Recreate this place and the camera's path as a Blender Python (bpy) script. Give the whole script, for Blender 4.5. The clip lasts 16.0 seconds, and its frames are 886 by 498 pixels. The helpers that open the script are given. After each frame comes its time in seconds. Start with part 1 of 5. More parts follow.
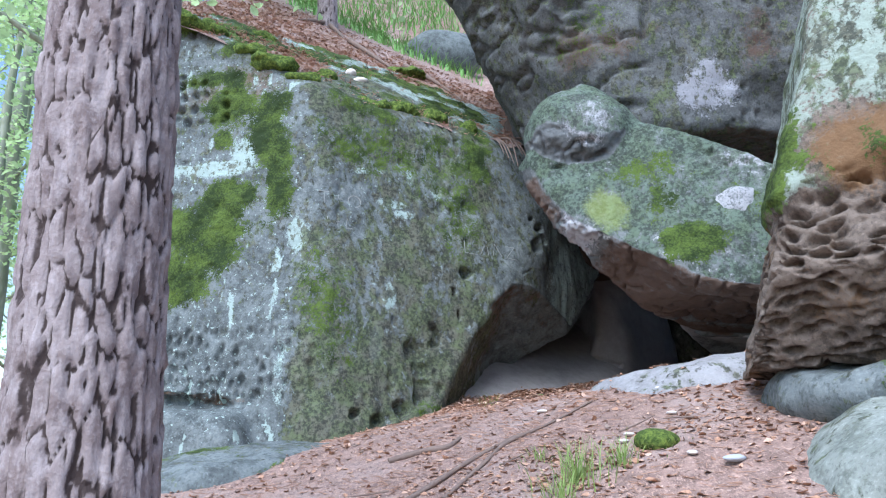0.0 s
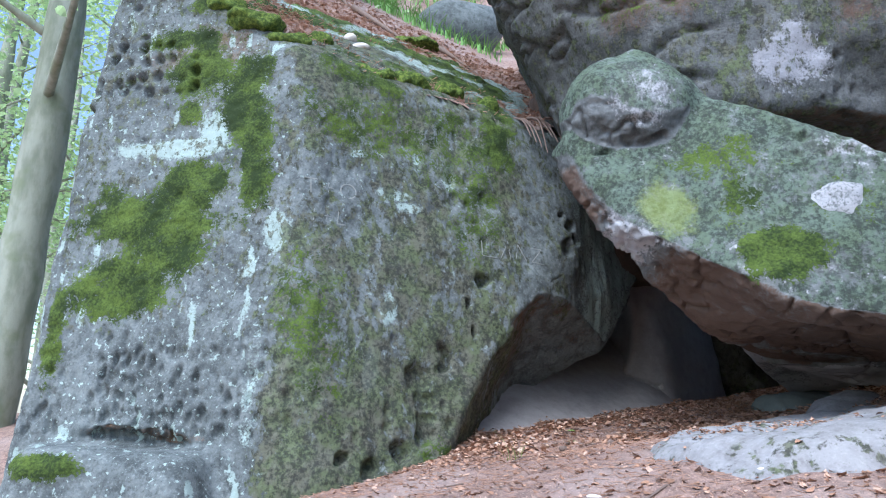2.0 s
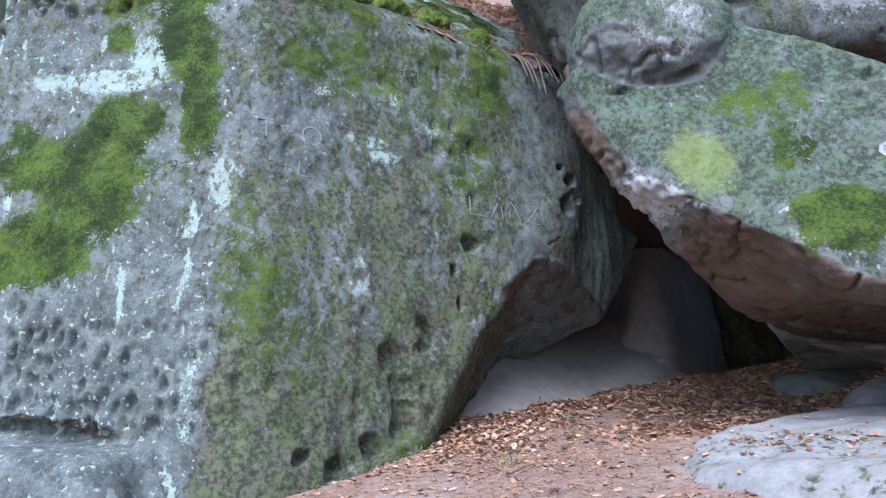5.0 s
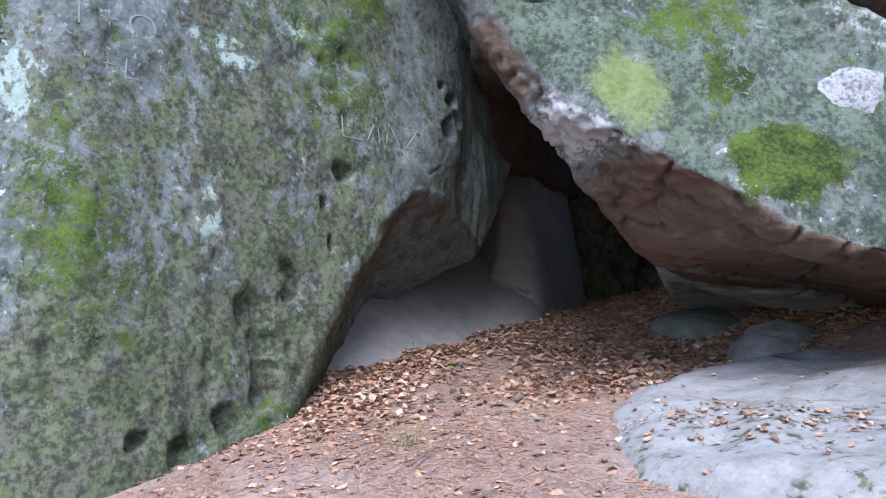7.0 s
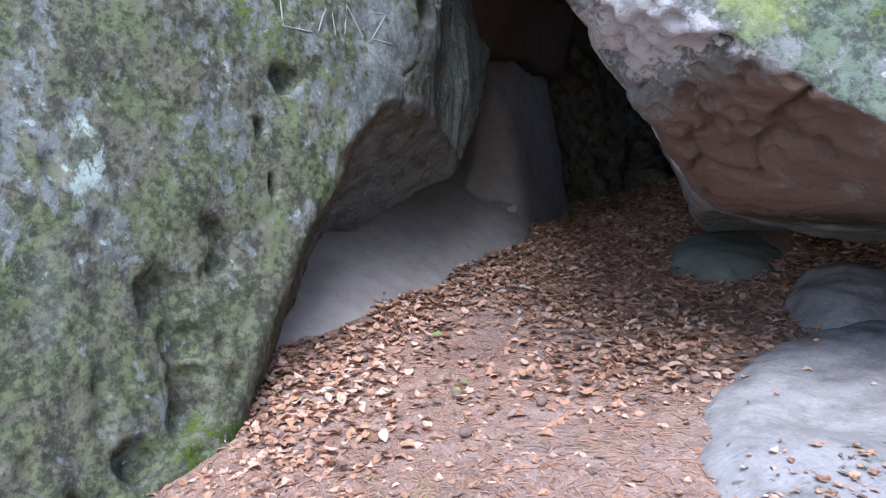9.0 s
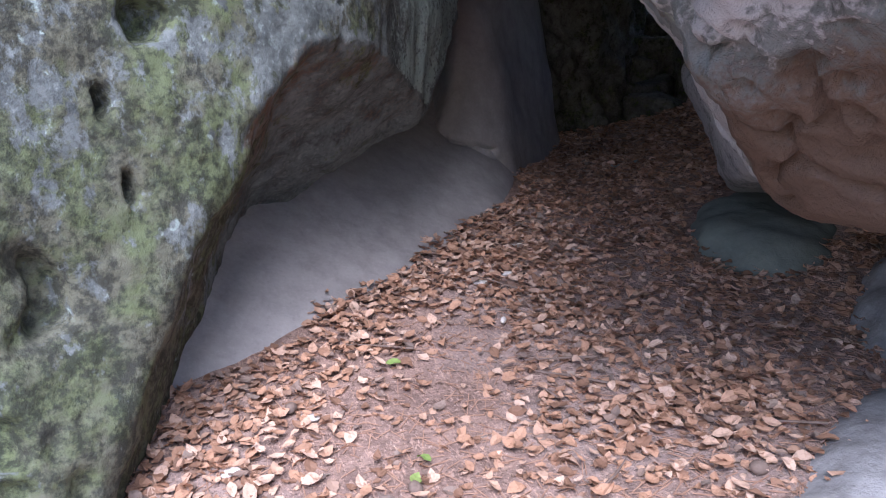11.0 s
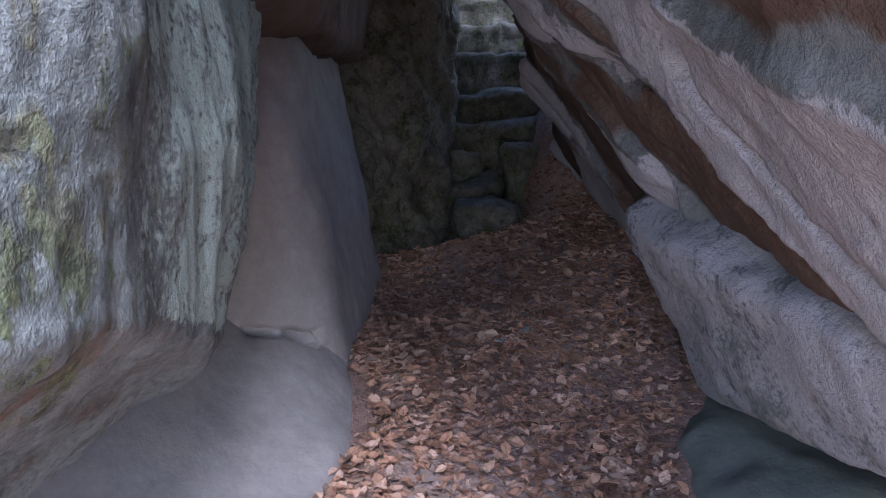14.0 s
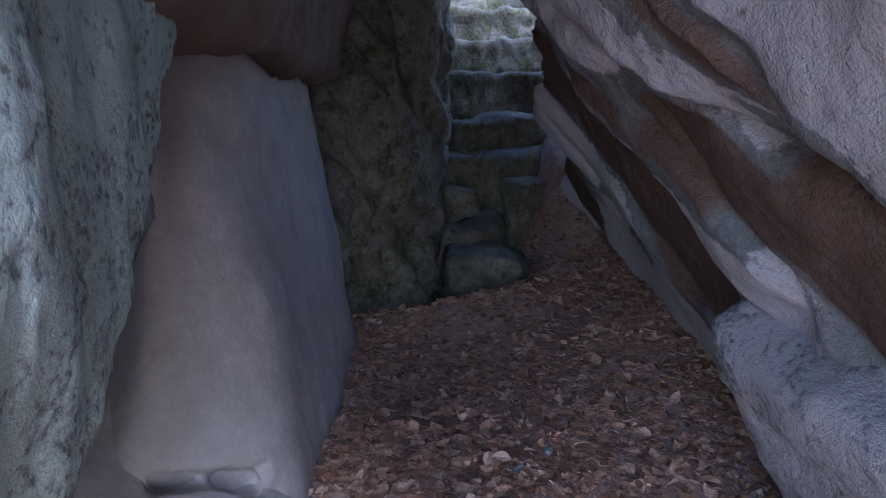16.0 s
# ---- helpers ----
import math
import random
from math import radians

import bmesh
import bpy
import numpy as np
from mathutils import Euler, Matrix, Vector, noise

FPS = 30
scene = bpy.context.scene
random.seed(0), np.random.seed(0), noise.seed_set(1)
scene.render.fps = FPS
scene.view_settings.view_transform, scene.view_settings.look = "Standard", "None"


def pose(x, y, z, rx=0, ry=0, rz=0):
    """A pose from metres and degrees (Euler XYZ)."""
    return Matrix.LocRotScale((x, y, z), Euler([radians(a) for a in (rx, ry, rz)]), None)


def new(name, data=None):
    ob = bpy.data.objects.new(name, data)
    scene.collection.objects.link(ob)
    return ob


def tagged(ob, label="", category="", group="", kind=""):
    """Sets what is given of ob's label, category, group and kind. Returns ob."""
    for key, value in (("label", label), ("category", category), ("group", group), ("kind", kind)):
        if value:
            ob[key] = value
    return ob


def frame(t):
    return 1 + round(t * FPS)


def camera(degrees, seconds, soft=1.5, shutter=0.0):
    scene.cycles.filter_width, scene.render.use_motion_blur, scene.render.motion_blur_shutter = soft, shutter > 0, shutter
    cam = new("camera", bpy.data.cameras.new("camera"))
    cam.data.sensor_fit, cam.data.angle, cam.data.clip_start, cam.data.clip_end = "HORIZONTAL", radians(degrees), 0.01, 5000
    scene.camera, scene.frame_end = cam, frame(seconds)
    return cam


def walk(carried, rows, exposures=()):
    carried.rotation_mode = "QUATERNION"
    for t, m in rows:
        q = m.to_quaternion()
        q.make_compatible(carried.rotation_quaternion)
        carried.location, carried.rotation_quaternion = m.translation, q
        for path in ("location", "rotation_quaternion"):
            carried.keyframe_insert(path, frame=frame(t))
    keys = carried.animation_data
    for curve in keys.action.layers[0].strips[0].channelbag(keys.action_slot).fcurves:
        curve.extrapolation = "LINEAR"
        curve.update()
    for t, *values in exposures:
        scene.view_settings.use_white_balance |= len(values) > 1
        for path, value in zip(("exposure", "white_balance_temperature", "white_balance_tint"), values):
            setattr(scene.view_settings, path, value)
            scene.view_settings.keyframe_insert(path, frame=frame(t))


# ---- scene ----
cam = camera(61.7, 16.0, soft=1.15)
METRES, EYE, TILT, LEAN, TURN = 8.5, 1.5, 14.0, 0.0, 0.0
EXPOSURES = ((0.0, 1.0, 5800, 11), (6.0, 1.05, 5900, 15), (9.0, 1.25, 6000, 18), (12.5, 1.6, 5950, 25), (14.0, 2.7, 5750, 24), (16.0, 3.0, 5350, 24))
ROWS = [
    (0.0, 0.0, 0.0, 0.0, 0.0, 0.0, -0.0),
    (0.5, 0.0026, 0.0462, -0.0024, -1.02, 1.09, -0.54),
    (1.0, 0.0008, 0.0922, 0.0058, 1.07, 0.72, -0.58),
    (1.5, -0.0087, 0.1295, 0.012, -0.4, 0.92, -0.62),
    (2.0, -0.0029, 0.1563, 0.0146, 0.77, -1.04, -1.05),
    (2.5, 0.0055, 0.1754, 0.021, 4.09, -2.26, -1.4),
    (3.0, -0.0039, 0.1941, 0.021, 2.94, -2.53, -1.14),
    (5.5, -0.0075, 0.2759, 0.0144, -1.48, -6.28, -2.4),
    (6.0, -0.0106, 0.2923, 0.0098, -2.7, -8.71, -3.19),
    (6.5, -0.0262, 0.326, 0.0157, -8.23, -11.19, -3.53),
    (7.0, -0.031, 0.3535, 0.0192, -13.57, -10.6, -4.52),
    (7.5, -0.0235, 0.3876, 0.0153, -12.9, -11.23, -3.76),
    (8.0, -0.0208, 0.4253, 0.0248, -12.95, -13.91, -3.68),
    (8.5, -0.0325, 0.4671, 0.0261, -15.18, -18.08, -4.64),
    (9.0, -0.02, 0.5031, 0.0289, -18.24, -20.74, -4.85),
    (11.5, 0.0322, 0.6605, 0.0212, -21.26, -30.86, -5.04),
    (12.0, 0.0316, 0.706, 0.0138, -27.53, -31.98, -7.49),
    (12.5, 0.0427, 0.7466, 0.0101, -32.49, -30.21, -8.74),
    (13.0, 0.0663, 0.7878, 0.0057, -32.06, -26.42, -6.66),
    (13.5, 0.081, 0.8165, 0.003, -34.27, -22.49, -6.96),
    (14.0, 0.0942, 0.8445, 0.0019, -38.76, -21.86, -9.79),
    (14.5, 0.1099, 0.8647, -0.0053, -40.09, -20.52, -10.93),
    (15.0, 0.1323, 0.886, -0.0069, -35.92, -21.12, -10.0),
    (15.5, 0.1459, 0.9079, -0.0089, -36.15, -21.62, -9.78),
    (16.0, 0.1561, 0.9275, -0.0062, -39.72, -20.83, -10.94),
]
walk(cam, [(t, pose(0, 0, EYE, TILT, LEAN, TURN) @ pose(METRES * x, METRES * y, METRES * z, 90 + pitch, roll, yaw)) for t, x, y, z, yaw, pitch, roll in ROWS], EXPOSURES)
SKY, SUN = 0.15, 2.6


# ---- light ----
world = bpy.data.worlds.new("sky")
scene.world = world
world.use_nodes = True
_sky = world.node_tree.nodes.new("ShaderNodeTexSky")
_sky.sky_type, _sky.sun_disc = "NISHITA", False
_sky.sun_elevation, _sky.sun_rotation = radians(52), radians(204)
_bg = world.node_tree.nodes["Background"]
world.node_tree.links.new(_sky.outputs[0], _bg.inputs[0])
_bg.inputs[1].default_value = SKY
_sun = new("sun", bpy.data.lights.new("sun", "SUN"))
_sun.data.energy, _sun.data.angle, _sun.data.color = SUN, radians(40), (0.94, 0.98, 1.0)
_sun.rotation_euler = (radians(38), 0, radians(-24))

# ---- noise and distance fields, vectorised ----


PRIMES = np.array((374761393, 668265263, 1274126177), np.uint32)


def stir(n):
    n = (n ^ (n >> np.uint32(13))) * np.uint32(1274126177)
    n = (n ^ (n >> np.uint32(16))) * np.uint32(2246822519)
    return ((n ^ (n >> np.uint32(15))) & np.uint32(0xFFFFFF)).astype(np.float32) * np.float32(1 / 0xFFFFFF)


def grain(p, size, seed=0):
    """Smooth value noise from -1 to 1 with cells of that size in metres."""
    q = (np.asarray(p) / size).astype(np.float32)
    b = np.floor(q)
    f = q - b
    f = f * f * (3 - 2 * f)
    h = b.astype(np.int32).view(np.uint32) * PRIMES
    x0, y0, z0 = h[:, 0] + np.uint32(seed * 974634541 & 0xFFFFFFFF), h[:, 1], h[:, 2]
    fx, fy, fz = f[:, 0], f[:, 1], f[:, 2]
    out = 0
    for z, wz in ((z0, 1 - fz), (z0 + PRIMES[2], fz)):
        for y, wy in ((y0, 1 - fy), (y0 + PRIMES[1], fy)):
            a = stir(x0 + y + z)
            out = out + wy * wz * (a + fx * (stir(x0 + PRIMES[0] + y + z) - a))
    return 2 * out - 1


def fbm(p, size, octaves=4, seed=0, fall=0.5):
    out, amp, total = 0, 1.0, 0.0
    for o in range(octaves):
        out = out + amp * grain(p + 7.3 * o, size / 2**o, seed + o)
        total += amp
        amp *= fall
    return out / total


def cells(p, size, seed=0):
    """Distance to the nearest of scattered points, in cells."""
    q = (np.asarray(p) / size).astype(np.float32)
    b = np.floor(q)
    f = q - b
    h = b.astype(np.int32).view(np.uint32) * PRIMES
    best = np.full(len(q), 9.0, np.float32)
    for dx in (-1, 0, 1):
        for dy in (-1, 0, 1):
            for dz in (-1, 0, 1):
                n = sum(h[:, a] + np.uint32(c * int(PRIMES[a]) & 0xFFFFFFFF) for a, c in enumerate((dx, dy, dz)))
                d = 0
                for a, c in enumerate((dx, dy, dz)):
                    d = d + (c + 0.15 + 0.7 * stir(n + np.uint32((seed + 11 * a) * 974634541 & 0xFFFFFFFF)) - f[:, a]) ** 2
                best = np.minimum(best, d)
    return np.sqrt(best)


def borders(p, size, seed=0):
    """Distances to the nearest and second nearest of scattered points, in cells, and a number of the nearest's own."""
    q = (np.asarray(p) / size).astype(np.float32)
    b = np.floor(q)
    f = q - b
    h = b.astype(np.int32).view(np.uint32) * PRIMES
    one, two, own = np.full(len(q), 9.0, np.float32), np.full(len(q), 9.0, np.float32), np.zeros(len(q), np.float32)
    for dx in (-1, 0, 1):
        for dy in (-1, 0, 1):
            for dz in (-1, 0, 1):
                n = sum(h[:, a] + np.uint32(c * int(PRIMES[a]) & 0xFFFFFFFF) for a, c in enumerate((dx, dy, dz)))
                d = 0
                for a, c in enumerate((dx, dy, dz)):
                    d = d + (c + 0.15 + 0.7 * stir(n + np.uint32((seed + 11 * a) * 974634541 & 0xFFFFFFFF)) - f[:, a]) ** 2
                first = d < one
                two = np.where(first, one, np.minimum(two, d))
                own = np.where(first, stir(n + np.uint32(77)), own)
                one = np.minimum(one, d)
    return np.sqrt(one), np.sqrt(two), own


def smin(a, b, k):
    h = np.clip(0.5 + 0.5 * (b - a) / k, 0, 1)
    return b + (a - b) * h - k * h * (1 - h)


def smax(a, b, k):
    return -smin(-a, -b, k)


def plane(p, through_point, normal):
    n = np.array(normal, float)
    n /= np.linalg.norm(n)
    return (p - np.array(through_point, float)) @ n


def hull(p, faces, k):
    """A rounded convex block: the inside of several (point, normal) faces."""
    d = plane(p, *faces[0])
    for f in faces[1:]:
        d = smax(d, plane(p, *f), k)
    return d


def blob(p, centre, radii, turn=0.0):
    q = p - np.array(centre, float)
    c, s = math.cos(radians(turn)), math.sin(radians(turn))
    q = np.stack((q[:, 0] * c + q[:, 1] * s, q[:, 1] * c - q[:, 0] * s, q[:, 2]), 1) / np.array(radii, float)
    r = np.sqrt((q * q).sum(1)) + 1e-9
    return (r - 1) * min(radii) * np.clip(r, 0.6, 1.6) ** 0.3


def soft(x, a, b):
    t = np.clip((x - a) / (b - a), 0, 1)
    return t * t * (3 - 2 * t)


def nets(field, lo, hi, h):
    """Surface nets: vertices and quads of the zero level of a field inside a box."""
    lo, hi = np.array(lo, float), np.array(hi, float)
    n = np.ceil((hi - lo) / h).astype(int) + 1
    axes = [lo[a] + h * np.arange(n[a]) for a in range(3)]
    # a coarse look first, then the fine points near the surface alone
    rough = [lo[a] + 4 * h * np.arange((n[a] + 2) // 4 + 1) for a in range(3)]
    c = np.stack(np.meshgrid(*rough, indexing="ij"), 3)
    c = field(c.reshape(-1, 3)).reshape(c.shape[:3]).astype(np.float32)
    near = [(np.arange(n[a]) + 2) // 4 for a in range(3)]
    d = c[np.ix_(*near)]
    at = np.nonzero(np.abs(d) < 4.3 * h)
    d[at] = field(np.stack([axes[a][at[a]] for a in range(3)], 1))
    for a in range(3):
        edge = [slice(None)] * 3
        for side in (0, -1):
            edge[a] = side
            d[tuple(edge)] = np.maximum(d[tuple(edge)], h * 0.5)
    s = d < 0
    c = [s[x : n[0] - 1 + x, y : n[1] - 1 + y, z : n[2] - 1 + z] for x in (0, 1) for y in (0, 1) for z in (0, 1)]
    count = sum(v.astype(np.int8) for v in c)
    cell = np.argwhere((count > 0) & (count < 8))
    index = np.full(n - 1, -1, np.int64)
    index[tuple(cell.T)] = np.arange(len(cell))
    total, weight = np.zeros((len(cell), 3)), np.zeros(len(cell))
    corner = np.array([(x, y, z) for x in (0, 1) for y in (0, 1) for z in (0, 1)])
    for u in range(8):
        for v in range(u + 1, 8):
            if np.abs(corner[u] - corner[v]).sum() != 1:
                continue
            du, dv = d[tuple((cell + corner[u]).T)], d[tuple((cell + corner[v]).T)]
            cross = (du < 0) != (dv < 0)
            t = np.where(cross, du / np.where(cross, du - dv, 1), 0)
            total += cross[:, None] * (corner[u] + t[:, None] * (corner[v] - corner[u]))
            weight += cross
    verts = lo + h * (cell + total / weight[:, None])
    quads = []
    for a in range(3):
        b, e = (a + 1) % 3, (a + 2) % 3
        one, two = [slice(None)] * 3, [slice(None)] * 3
        one[a], two[a] = slice(0, -1), slice(1, None)
        flip = s[tuple(one)] != s[tuple(two)]
        at = np.argwhere(flip)
        at = at[(at[:, b] > 0) & (at[:, e] > 0) & (at[:, b] < n[b] - 1) & (at[:, e] < n[e] - 1)]
        inside = s[tuple(one)][tuple(at.T)]
        sb, se = np.eye(3, dtype=int)[b], np.eye(3, dtype=int)[e]
        q = np.stack([index[tuple((at - x * sb - y * se).T)] for x, y in ((1, 1), (0, 1), (0, 0), (1, 0))], 1)
        quads.append(np.where(inside[:, None], q, q[:, ::-1]))
    quads = np.concatenate(quads)
    return verts, quads[(quads >= 0).all(1)]


def split(verts, quads):
    """Each quad into four."""
    e = np.sort(np.stack((quads, np.roll(quads, -1, 1)), 2).reshape(-1, 2), 1)
    key, back = np.unique(e[:, 0] * len(verts) + e[:, 1], return_inverse=True)
    mid = verts[np.stack((key // len(verts), key % len(verts)), 1)].mean(1)
    m = back.reshape(-1, 4) + len(verts)
    c = np.arange(len(quads)) + len(verts) + len(mid)
    out = np.stack([np.stack((quads[:, k], m[:, k], c, m[:, k - 1]), 1) for k in range(4)], 1).reshape(-1, 4)
    return np.concatenate((verts, mid, verts[quads].mean(1))), out


def mesh_normals(v, q):
    """Unit normals at the vertices."""
    fn = np.cross(v[q[:, 2]] - v[q[:, 0]], v[q[:, 3]] - v[q[:, 1]])
    n = np.stack([sum(np.bincount(q[:, k], fn[:, a], len(v)) for k in range(4)) for a in range(3)], 1)
    return n / (np.linalg.norm(n, axis=1, keepdims=True) + 1e-12)


def from_arrays(name, verts, faces, material, smooth=True):
    faces = np.asarray(faces)
    me = bpy.data.meshes.new(name)
    me.vertices.add(len(verts))
    me.vertices.foreach_set("co", np.asarray(verts, np.float32).ravel())
    me.loops.add(faces.size)
    me.loops.foreach_set("vertex_index", faces.ravel().astype(np.int32))
    me.polygons.add(len(faces))
    me.polygons.foreach_set("loop_start", np.arange(0, faces.size, faces.shape[1], dtype=np.int32))
    me.polygons.foreach_set("loop_total", np.full(len(faces), faces.shape[1], np.int32))
    me.polygons.foreach_set("use_smooth", np.full(len(faces), smooth, bool))
    me.update(calc_edges=True)
    me.validate()
    me.materials.append(material)
    return me


def rock(name, field, lo, hi, h, material, relief=None, levels=1, masks=None):
    """A rock whose surface is the zero level of a field, with relief(points, normals) pushed out along it
    and masks(points, normals) giving where moss and brown stain grow and where crust or painted light is pale."""
    v, q = nets(field, lo, hi, h)
    for level in range(levels):
        v, q = split(v, q)
        v = v - mesh_normals(v, q) * np.clip(field(v), -h, h)[:, None]
    n = mesh_normals(v, q)
    grown = masks(v, n) if masks is not None else {}
    if relief is not None:
        v = v + n * relief(v, n)[:, None]
    if "moss" in grown:
        v = v + n * (0.025 * np.clip(grown["moss"], 0, 1) * (0.6 + 0.6 * fbm(v, 0.06, 2, 40)))[:, None]
    me = from_arrays(name, v, q, material)
    for key, value in grown.items():
        me.attributes.new(key, "FLOAT", "POINT").data.foreach_set("value", np.asarray(value, np.float32))
    return new(name, me)


def patch(p, centre, radii, ragged=0.5, size=0.25, seed=50):
    """About 1 inside an oval patch in x and z, with a ragged edge, falling to 0 outside."""
    d = np.sqrt(sum(((p[:, a] - c) / r) ** 2 for a, c, r in ((0, centre[0], radii[0]), (2, centre[1], radii[1]))))
    return np.clip(1.5 - d + ragged * fbm(p, size, 3, seed), 0, 1)


def pits(p, size, depth, seed=0, stretch=(1, 1, 1), reach=0.45, where=None):
    """Round hollows, as depths below the surface, where that weight is not nought."""
    out = np.zeros(len(p))
    some = np.nonzero(where > 0.01)[0] if where is not None else np.arange(len(p))
    out[some] = -depth * soft(cells(p[some] * np.array(stretch), size, seed), reach, 0.12)
    return out if where is None else out * where


def dent(p, centre, radii, depth, sharp=0.35):
    d = np.sqrt((((p - np.array(centre)) / np.array(radii)) ** 2).sum(1))
    return -depth * soft(d, 1, 1 - sharp)


def cut(p, a, b, width, depth, wave=0.03, seed=60):
    """A crack between two places."""
    a, b = np.array(a, float), np.array(b, float)
    q = p + wave * np.stack([fbm(p, 0.2, 3, seed + s) for s in range(3)], 1)
    t = np.clip(((q - a) @ (b - a)) / ((b - a) @ (b - a)), 0, 1)
    d = np.linalg.norm(q - a - t[:, None] * (b - a), axis=1)
    return -depth * soft(d, width, width * 0.2) * soft(np.minimum(t, 1 - t), -0.01, 0.15)

# ---- materials ----


class Mat:
    """Node shorthand for one material."""

    def __init__(self, name, rough=0.9):
        self.m = bpy.data.materials.new(name)
        self.m.use_nodes = True
        self.t = self.m.node_tree
        self.b = self.t.nodes["Principled BSDF"]
        self.b.inputs["Roughness"].default_value = rough
        self.b.inputs["Specular IOR Level"].default_value = 0.3
        self.p = self.t.nodes.new("ShaderNodeNewGeometry").outputs["Position"]

    def put(self, socket, value):
        if hasattr(value, "links"):
            self.t.links.new(value, socket)
        else:
            socket.default_value = value

    def noise(self, scale, detail=4.0, rough=0.55, distort=0.0, stretch=None, shift=0.0):
        n = self.t.nodes.new("ShaderNodeTexNoise")
        n.inputs["Scale"].default_value, n.inputs["Detail"].default_value = scale, detail
        n.inputs["Roughness"].default_value, n.inputs["Distortion"].default_value = rough, distort
        self.t.links.new(self.where(stretch, shift), n.inputs["Vector"])
        return n.outputs["Fac"]

    def where(self, stretch=None, shift=0.0):
        if stretch is None and shift == 0.0:
            return self.p
        n = self.t.nodes.new("ShaderNodeMapping")
        n.inputs["Location"].default_value = (shift, shift * 0.7, shift * 1.3)
        n.inputs["Scale"].default_value = stretch or (1, 1, 1)
        self.t.links.new(self.p, n.inputs["Vector"])
        return n.outputs[0]

    def cell(self, scale, feature="F1", stretch=None):
        n = self.t.nodes.new("ShaderNodeTexVoronoi")
        n.feature = feature
        n.inputs["Scale"].default_value = scale
        self.t.links.new(self.where(stretch), n.inputs["Vector"])
        return n.outputs["Distance"]

    def ramp(self, x, a, b):
        n = self.t.nodes.new("ShaderNodeMapRange")
        n.interpolation_type = "SMOOTHSTEP"
        self.put(n.inputs["Value"], x)
        n.inputs["From Min"].default_value, n.inputs["From Max"].default_value = a, b
        return n.outputs["Result"]

    def math(self, op, a, b=0.0, c=0.0):
        n = self.t.nodes.new("ShaderNodeMath")
        n.operation = op
        for s, v in zip(n.inputs, (a, b, c)):
            self.put(s, v)
        return n.outputs[0]

    def mul(self, a, *rest):
        for b in rest:
            a = self.math("MULTIPLY", a, b)
        return a

    def add(self, a, b):
        return self.math("ADD", a, b)

    def mix(self, fac, a, b):
        n = self.t.nodes.new("ShaderNodeMix")
        n.data_type = "RGBA"
        self.put(n.inputs[0], fac)
        for s, v in ((n.inputs[6], a), (n.inputs[7], b)):
            self.put(s, (*v, 1) if isinstance(v, tuple) else v)
        return n.outputs[2]

    def axis(self, which):
        n = self.t.nodes.new("ShaderNodeSeparateXYZ")
        self.t.links.new(self.p, n.inputs[0])
        return n.outputs[which]

    def up(self):
        """The z part of the surface normal."""
        g = self.t.nodes.new("ShaderNodeNewGeometry")
        n = self.t.nodes.new("ShaderNodeSeparateXYZ")
        self.t.links.new(g.outputs["Normal"], n.inputs[0])
        return n.outputs[2]

    def attr(self, name):
        n = self.t.nodes.new("ShaderNodeAttribute")
        n.attribute_name = name
        return n.outputs["Fac"]

    def spot(self, centre, radius, edge=0.35, wobble=0.5):
        """1 inside a patch with a ragged outline round a place."""
        n = self.t.nodes.new("ShaderNodeMapping")
        n.vector_type = "TEXTURE"
        n.inputs["Location"].default_value = centre
        n.inputs["Scale"].default_value = radius
        self.t.links.new(self.p, n.inputs["Vector"])
        d = self.t.nodes.new("ShaderNodeVectorMath")
        d.operation = "LENGTH"
        self.t.links.new(n.outputs[0], d.inputs[0])
        r = self.add(d.outputs["Value"], self.mul(self.math("SUBTRACT", self.noise(5.0, 6, 0.65), 0.5), wobble * 2.5))
        return self.ramp(r, 1.0 + edge, 1.0 - edge)

    def bump(self, height, strength=0.5, distance=0.02):
        n = self.t.nodes.new("ShaderNodeBump")
        n.inputs["Strength"].default_value, n.inputs["Distance"].default_value = strength, distance
        self.put(n.inputs["Height"], height)
        if self.b.inputs["Normal"].is_linked:
            self.t.links.new(self.b.inputs["Normal"].links[0].from_socket, n.inputs["Normal"])
        self.t.links.new(n.outputs[0], self.b.inputs["Normal"])

    def colour(self, c):
        self.put(self.b.inputs["Base Color"], (*c, 1) if isinstance(c, tuple) else c)
        return self.m


def plain(name, a, b, scale, rough=0.9):
    m = Mat(name, rough)
    m.bump(m.noise(scale * 4), 0.4, 0.01)
    return m.colour(m.mix(m.noise(scale), a, b))




